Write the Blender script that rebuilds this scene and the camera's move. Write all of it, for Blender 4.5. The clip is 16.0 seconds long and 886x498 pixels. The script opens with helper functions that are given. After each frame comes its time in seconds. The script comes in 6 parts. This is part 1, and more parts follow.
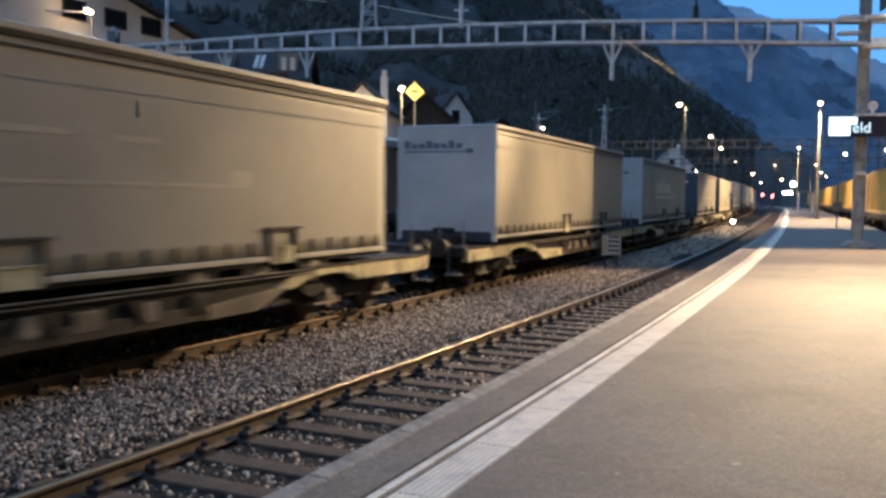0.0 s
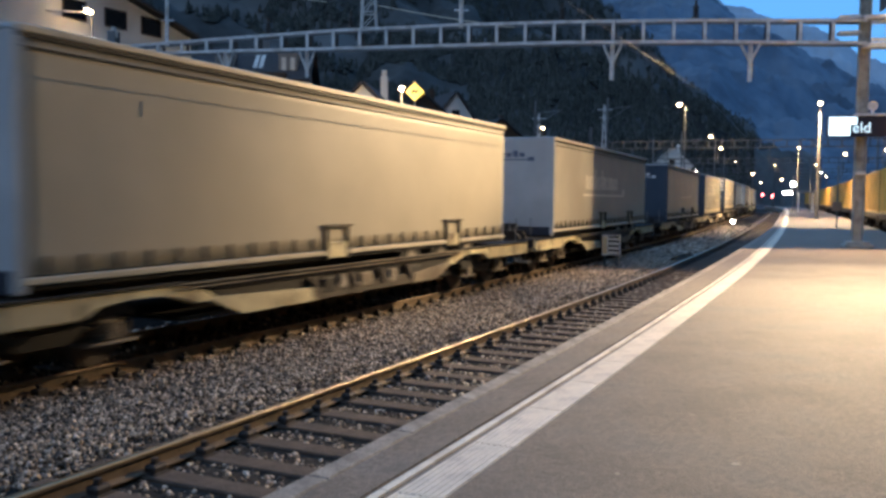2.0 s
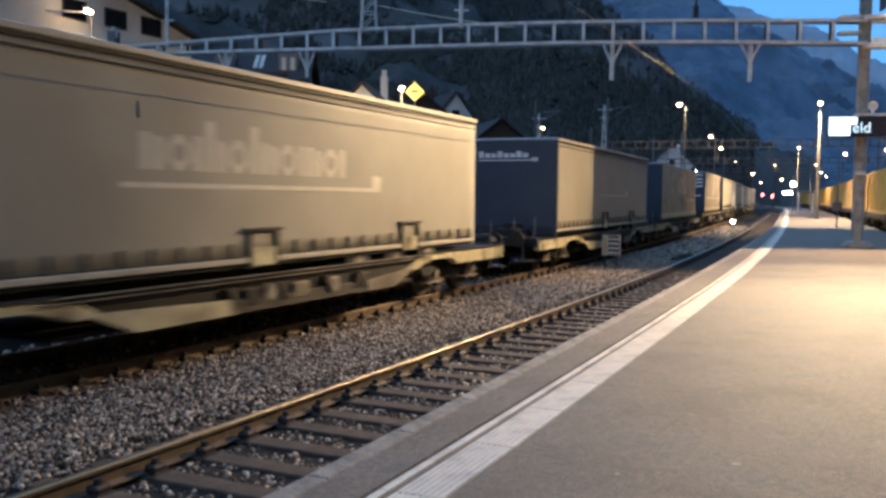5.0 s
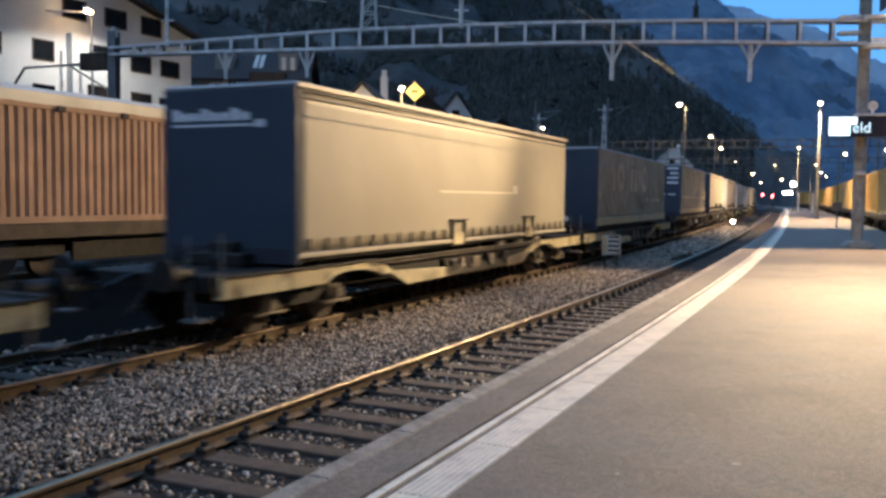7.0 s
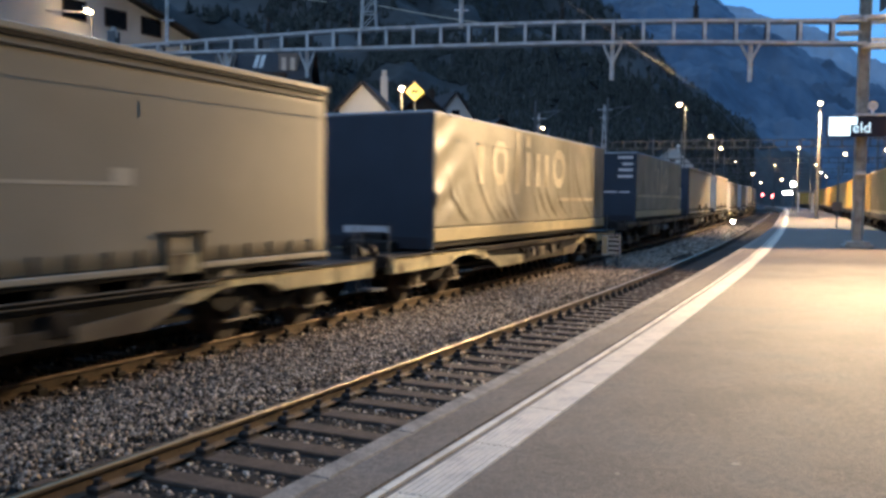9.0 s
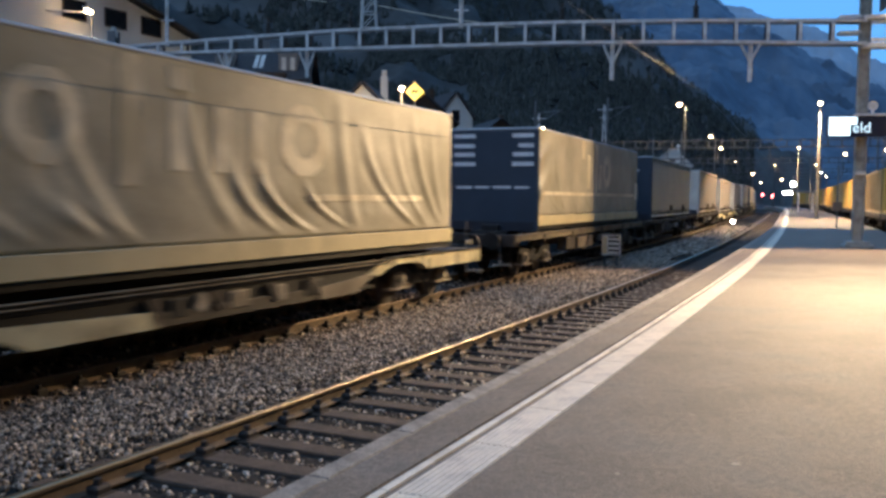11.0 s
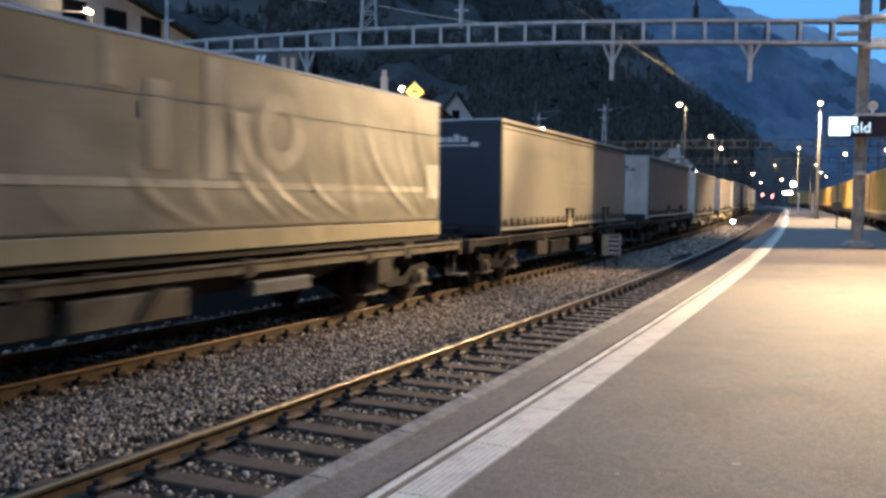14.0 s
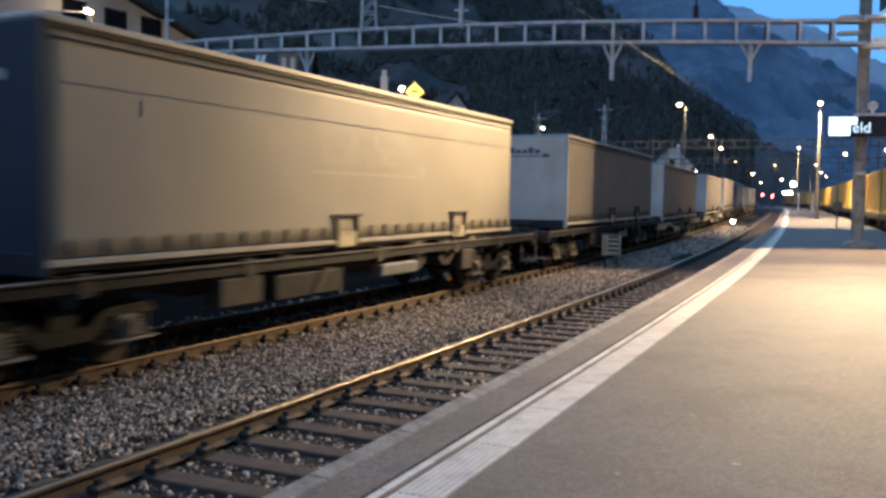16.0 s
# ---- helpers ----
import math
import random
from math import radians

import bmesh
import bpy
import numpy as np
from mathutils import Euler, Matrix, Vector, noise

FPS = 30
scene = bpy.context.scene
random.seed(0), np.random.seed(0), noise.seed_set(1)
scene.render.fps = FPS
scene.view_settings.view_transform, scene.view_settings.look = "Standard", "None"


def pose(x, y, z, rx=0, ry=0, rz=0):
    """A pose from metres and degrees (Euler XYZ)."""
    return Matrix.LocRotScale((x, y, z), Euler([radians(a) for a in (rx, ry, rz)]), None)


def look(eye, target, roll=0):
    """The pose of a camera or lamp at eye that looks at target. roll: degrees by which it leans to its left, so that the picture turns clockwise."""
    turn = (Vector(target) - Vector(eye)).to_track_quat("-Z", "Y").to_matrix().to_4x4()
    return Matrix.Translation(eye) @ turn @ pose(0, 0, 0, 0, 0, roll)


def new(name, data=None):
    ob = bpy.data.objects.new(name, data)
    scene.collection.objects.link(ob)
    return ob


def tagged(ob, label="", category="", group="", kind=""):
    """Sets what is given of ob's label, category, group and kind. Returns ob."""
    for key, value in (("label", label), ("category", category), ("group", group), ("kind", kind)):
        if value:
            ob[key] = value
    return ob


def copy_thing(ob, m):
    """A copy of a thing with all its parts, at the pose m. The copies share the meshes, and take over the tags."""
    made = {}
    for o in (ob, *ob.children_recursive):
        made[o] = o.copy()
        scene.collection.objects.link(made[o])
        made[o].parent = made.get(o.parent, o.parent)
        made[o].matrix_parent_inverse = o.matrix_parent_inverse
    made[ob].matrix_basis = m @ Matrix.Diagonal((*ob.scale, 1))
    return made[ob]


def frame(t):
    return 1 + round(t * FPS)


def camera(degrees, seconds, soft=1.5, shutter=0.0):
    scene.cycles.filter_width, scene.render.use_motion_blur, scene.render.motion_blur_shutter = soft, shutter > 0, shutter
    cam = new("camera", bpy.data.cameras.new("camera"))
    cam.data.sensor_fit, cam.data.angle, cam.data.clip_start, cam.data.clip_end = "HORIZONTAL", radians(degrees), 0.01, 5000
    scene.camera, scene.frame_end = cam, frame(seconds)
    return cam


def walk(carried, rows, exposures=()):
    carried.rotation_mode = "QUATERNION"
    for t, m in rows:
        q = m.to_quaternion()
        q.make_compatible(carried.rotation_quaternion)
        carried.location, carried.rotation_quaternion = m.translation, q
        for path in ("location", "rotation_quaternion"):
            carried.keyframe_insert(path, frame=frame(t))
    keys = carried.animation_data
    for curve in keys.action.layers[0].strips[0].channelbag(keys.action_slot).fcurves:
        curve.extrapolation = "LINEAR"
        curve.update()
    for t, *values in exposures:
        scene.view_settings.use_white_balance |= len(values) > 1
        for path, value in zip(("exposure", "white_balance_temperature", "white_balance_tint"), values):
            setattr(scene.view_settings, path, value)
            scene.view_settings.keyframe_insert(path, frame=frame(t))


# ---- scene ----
# The camera stands still on the platform.
cam = camera(53.345, 16.0, soft=3.0, shutter=1.0)
EYE = Vector((0, 0, 2.01))
VIEW = look(EYE, EYE + Vector((0, math.cos(0.0589), -math.sin(0.0589))), 0.606)
walk(cam, [(0, VIEW), (16, VIEW)])

# ---- dusk sky and exposure ----
world = bpy.data.worlds.new("dusk")
scene.world = world
world.use_nodes = True
sky = world.node_tree.nodes["Background"]
sky.inputs["Strength"].default_value = 1.0
# deep blue up the valley, paler towards the last daylight behind the camera
w_nodes, w_links = world.node_tree.nodes, world.node_tree.links
w_dot = w_nodes.new("ShaderNodeVectorMath")
w_dot.operation = "DOT_PRODUCT"
w_dot.inputs[1].default_value = (-0.8, -0.6, 0.08)
w_links.new(w_nodes.new("ShaderNodeTexCoord").outputs["Generated"], w_dot.inputs[0])
w_ramp = w_nodes.new("ShaderNodeMapRange")
w_ramp.inputs["From Min"].default_value, w_ramp.inputs["From Max"].default_value = -0.2, 0.9
w_links.new(w_dot.outputs["Value"], w_ramp.inputs["Value"])
w_mix = w_nodes.new("ShaderNodeMix")
w_mix.data_type = "RGBA"
w_mix.inputs["A"].default_value = (0.125, 0.41, 0.93, 1)
w_mix.inputs["B"].default_value = (0.56, 0.78, 1.15, 1)
w_links.new(w_ramp.outputs["Result"], w_mix.inputs["Factor"])
# and darker towards the zenith
w_sep = w_nodes.new("ShaderNodeSeparateXYZ")
w_links.new(w_dot.inputs[0].links[0].from_socket, w_sep.inputs[0])
w_high = w_nodes.new("ShaderNodeMapRange")
for k, v in (("From Min", 0.25), ("From Max", 1.0), ("To Min", 1.0), ("To Max", 0.75)):
    w_high.inputs[k].default_value = v
w_links.new(w_sep.outputs["Z"], w_high.inputs["Value"])
w_scale = w_nodes.new("ShaderNodeVectorMath")
w_scale.operation = "SCALE"
w_links.new(w_mix.outputs["Result"], w_scale.inputs[0])
w_links.new(w_high.outputs["Result"], w_scale.inputs["Scale"])
w_links.new(w_scale.outputs["Vector"], sky.inputs["Color"])
scene.view_settings.exposure = 0.31

PLAT = 0.52          # platform above the rail heads
SPEED = 6.35         # freight train, m/s, towards the camera
SPEED_R = 3.0        # train beyond the platform, going away
TRAIN = -3.79        # centre line of the freight train's track
WARM = (1.0, 0.705, 0.40)


def lamp(name, at, watts, colour=WARM, size=0.12, aim=None, cone=160, blend=0.25):
    data = bpy.data.lights.new(name, "SPOT" if aim else "POINT")
    data.energy, data.color, data.shadow_soft_size = watts, colour, size
    ob = new(name, data)
    ob.location = at
    if aim:
        data.spot_size, data.spot_blend = radians(cone), blend
        ob.matrix_world = look(at, aim)
    return ob


FLOOD = (14.12, 27.02, 9.06)
lamp("floodlight_glow", FLOOD, 1450, aim=(10.62, 7.32, 9.06), cone=172, blend=0.03, size=0.012)
# extra spots added at the floodlight to brighten train, ballast and platform
lamp("flood_extra_spot", FLOOD, 19000, aim=(0.95, 18.2, 3.0), cone=23, blend=1.0, size=0.012)
lamp("flood_extra_spot", FLOOD, 14500, aim=(2.6, 9.4, 0.0), cone=26, blend=1.0, size=0.012)
lamp("floodlight_glow", FLOOD, 6300, aim=(12.69, 19.0, 3.36), cone=122, blend=0.3, size=0.012)
lamp("flood_extra_spot", FLOOD, 11500, aim=(6.6, 15.6, 0.5), cone=38, blend=1.0, size=0.012)
lamp("flood_extra_spot", FLOOD, 4600, aim=(4.2, 26.0, 2.6), cone=32, blend=0.8, size=0.012)
# extra spot apart from the floodlight, added to brighten the standing containers
lamp("flood_extra_spot", (13.42, 26.12, 9.06), 14000, aim=(-10.5, 21.5, 3.2), cone=31, blend=1.0, size=0.15)
# small point light added beside it to brighten the column top
lamp("floodlight_spill", (14.22, 27.82, 9.3), 220, size=0.15)
lamp("yard_lamp_glow", (-18.2, 50.9, 12.0), 1300, colour=(0.95, 0.95, 0.92), size=0.15, aim=(-18.2, 50.8, 0), cone=168, blend=0.3)
lamp("yard_lamp_glow", (-2.94, 60.0, 9.04), 800, size=0.1)
lamp("platform_lamp_glow", (30.25, 71.4, 9.75), 30000, aim=(30.25, 71.4, 0), cone=142, blend=0.08)
lamp("platform_lamp_glow", (50.25, 125.45, 9.45), 15000, aim=(50.25, 125.45, 0), cone=142, blend=0.1)
lamp("yard_lamp_glow", (21.9, 81.6, 10.6), 1000, aim=(21.9, 81.6, 0), cone=146, blend=0.1)
lamp("yard_lamp_glow", (36.1, 119.2, 10.4), 1700, aim=(36.1, 119.2, 0), cone=146, blend=0.1)


# ---- the line of the tracks ----
# s runs along the near track's outer rail from beside the camera; o is the distance to its side.
_n = np.linspace(-20, 420, 1761)
_k = np.interp(_n, [-5, 12, 30, 50, 80, 120, 180, 260, 340], [0.00084, 0.00222, 0.00112, 0.00078, -0.0002, 0.00026, 0.0013, 0.0013, 0.0])
_ph = 0.4515 - (np.cumsum(_k) - np.cumsum(_k)[80]) * 0.25
_x = np.cumsum(np.sin(_ph)) * 0.25
_y = np.cumsum(np.cos(_ph)) * 0.25
_x, _y = _x - _x[80] - 1.8535, _y - _y[80] + 7.787


def line(s, o=0.0):
    """The place (x, y) and heading at s along the line, o metres to its right."""
    if s < -20:
        x, y, p = _x[0] + (s + 20) * math.sin(_ph[0]), _y[0] + (s + 20) * math.cos(_ph[0]), _ph[0]
    elif s > 420:
        x, y, p = _x[-1] + (s - 420) * math.sin(_ph[-1]), _y[-1] + (s - 420) * math.cos(_ph[-1]), _ph[-1]
    else:
        x, y, p = np.interp(s, _n, _x), np.interp(s, _n, _y), np.interp(s, _n, _ph)
    return float(x + math.cos(p) * o), float(y - math.sin(p) * o), float(p)


def on_line(s, o=0.0, z=0.0, turn=0.0):
    x, y, p = line(s, o)
    return pose(x, y, z, 0, 0, -math.degrees(p) + turn)


def edge_o(s):
    u = min(max(s, -12), 32) / 30
    return 2.331 - 0.9155 * u + 0.4349 * u * u


def white_o(s):
    u = min(max(s, -12), 45) / 30
    return 3.161 - 0.6426 * u + 0.1665 * u * u


# ---- materials ----
def mat(name, col, rough=0.6, metal=0.0, var=0.25, scale=2.0, bump=0.15, bscale=60.0, rand=0.0, stain=None, sscale=0.6, island=0.0, spec=0.5, speck=0.0):
    m = bpy.data.materials.new(name)
    m.use_nodes = True
    nt = m.node_tree
    b = nt.nodes["Principled BSDF"]
    b.inputs["Roughness"].default_value, b.inputs["Metallic"].default_value = rough, metal
    b.inputs["Specular IOR Level"].default_value = spec
    tc = nt.nodes.new("ShaderNodeTexCoord")

    def noise_tex(sc, detail=6):
        n = nt.nodes.new("ShaderNodeTexNoise")
        n.inputs["Scale"].default_value, n.inputs["Detail"].default_value = sc, detail
        nt.links.new(tc.outputs["Object"], n.inputs["Vector"])
        return n

    def ramp(fac, lo, hi, c0, c1):
        r = nt.nodes.new("ShaderNodeValToRGB")
        r.color_ramp.elements[0].position, r.color_ramp.elements[1].position = lo, hi
        r.color_ramp.elements[0].color, r.color_ramp.elements[1].color = (*c0, 1), (*c1, 1)
        nt.links.new(fac, r.inputs["Fac"])
        return r

    def mix(kind, fac, a, bb):
        x = nt.nodes.new("ShaderNodeMix")
        x.data_type, x.blend_type = "RGBA", kind
        if isinstance(fac, float):
            x.inputs["Factor"].default_value = fac
        else:
            nt.links.new(fac, x.inputs["Factor"])
        for sock, v in ((x.inputs["A"], a), (x.inputs["B"], bb)):
            if isinstance(v, tuple):
                sock.default_value = (*v, 1)
            else:
                nt.links.new(v, sock)
        return x.outputs["Result"]

    lo = tuple(c * (1 - var) for c in col)
    hi = tuple(min(1, c * (1 + var)) for c in col)
    out = ramp(noise_tex(scale).outputs["Fac"], 0.3, 0.7, lo, hi).outputs["Color"]
    fine = ramp(noise_tex(bscale, 4).outputs["Fac"], 0.3, 0.7, (1 - var * 0.7,) * 3, (1, 1, 1)).outputs["Color"]
    out = mix("MULTIPLY", 1.0, out, fine)
    if stain:
        f = ramp(noise_tex(sscale, 8).outputs["Fac"], 0.48, 0.66, (0, 0, 0), (1, 1, 1)).outputs["Color"]
        out = mix("MIX", f, out, stain)
    if speck:
        for sc, lo_, hi_, k in ((85, 0.35, 0.65, 1.0), (26, 0.3, 0.7, 0.5)):
            f = ramp(noise_tex(sc, 2).outputs["Fac"], lo_, hi_, (1 - speck * k,) * 3, (1 + speck * k,) * 3).outputs["Color"]
            out = mix("MULTIPLY", 1.0, out, f)
    if rand or island:
        if island:
            src = nt.nodes.new("ShaderNodeNewGeometry").outputs["Random Per Island"]
        else:
            src = nt.nodes.new("ShaderNodeObjectInfo").outputs["Random"]
        k = max(rand, island)
        f = ramp(src, 0.0, 1.0, (1 - k,) * 3, (1 + k * 0.5,) * 3).outputs["Color"]
        out = mix("MULTIPLY", 1.0, out, f)
    nt.links.new(out, b.inputs["Base Color"])
    if bump:
        bn = nt.nodes.new("ShaderNodeBump")
        bn.inputs["Strength"].default_value, bn.inputs["Distance"].default_value = bump, 0.02
        nt.links.new(noise_tex(bscale).outputs["Fac"], bn.inputs["Height"])
        nt.links.new(bn.outputs["Normal"], b.inputs["Normal"])
    return m


def glow(name, col, strength):
    m = bpy.data.materials.new(name)
    m.use_nodes = True
    b = m.node_tree.nodes["Principled BSDF"]
    b.inputs["Base Color"].default_value = (*col, 1)
    b.inputs["Emission Color"].default_value, b.inputs["Emission Strength"].default_value = (*col, 1), strength
    return m


def stone_mat():
    m = mat("ballast_stone", (0.52, 0.5, 0.48), 0.42, var=0.5, scale=30, bump=0.5, bscale=70, spec=0.45)
    nt = m.node_tree
    b = nt.nodes["Principled BSDF"]
    src = b.inputs["Base Color"].links[0].from_socket
    r = nt.nodes.new("ShaderNodeValToRGB")
    els = r.color_ramp.elements
    for pos, col in ((0.0, (0.04, 0.034, 0.03)), (0.3, (0.09, 0.078, 0.066)), (0.5, (0.14, 0.125, 0.118)), (0.72, (0.08, 0.065, 0.05)), (0.84, (0.26, 0.245, 0.245)), (0.9, (0.6, 0.48, 0.34)), (0.96, (0.95, 0.92, 0.86)), (1.0, (1.0, 0.97, 0.92))):
        e = els[0] if pos == 0.0 else els[1] if pos == 1.0 else els.new(pos)
        e.color = (*col, 1)
    nt.links.new(nt.nodes.new("ShaderNodeNewGeometry").outputs["Random Per Island"], r.inputs["Fac"])
    x = nt.nodes.new("ShaderNodeMix")
    x.data_type, x.blend_type = "RGBA", "MULTIPLY"
    x.inputs["Factor"].default_value = 1.0
    nt.links.new(src, x.inputs["A"])
    nt.links.new(r.outputs["Color"], x.inputs["B"])
    k = nt.nodes.new("ShaderNodeMix")
    k.data_type, k.blend_type = "RGBA", "MULTIPLY"
    k.inputs["Factor"].default_value = 1.0
    k.inputs["B"].default_value = (1.55, 1.33, 1.12, 1)
    nt.links.new(x.outputs["Result"], k.inputs["A"])
    nt.links.new(k.outputs["Result"], b.inputs["Base Color"])
    return m


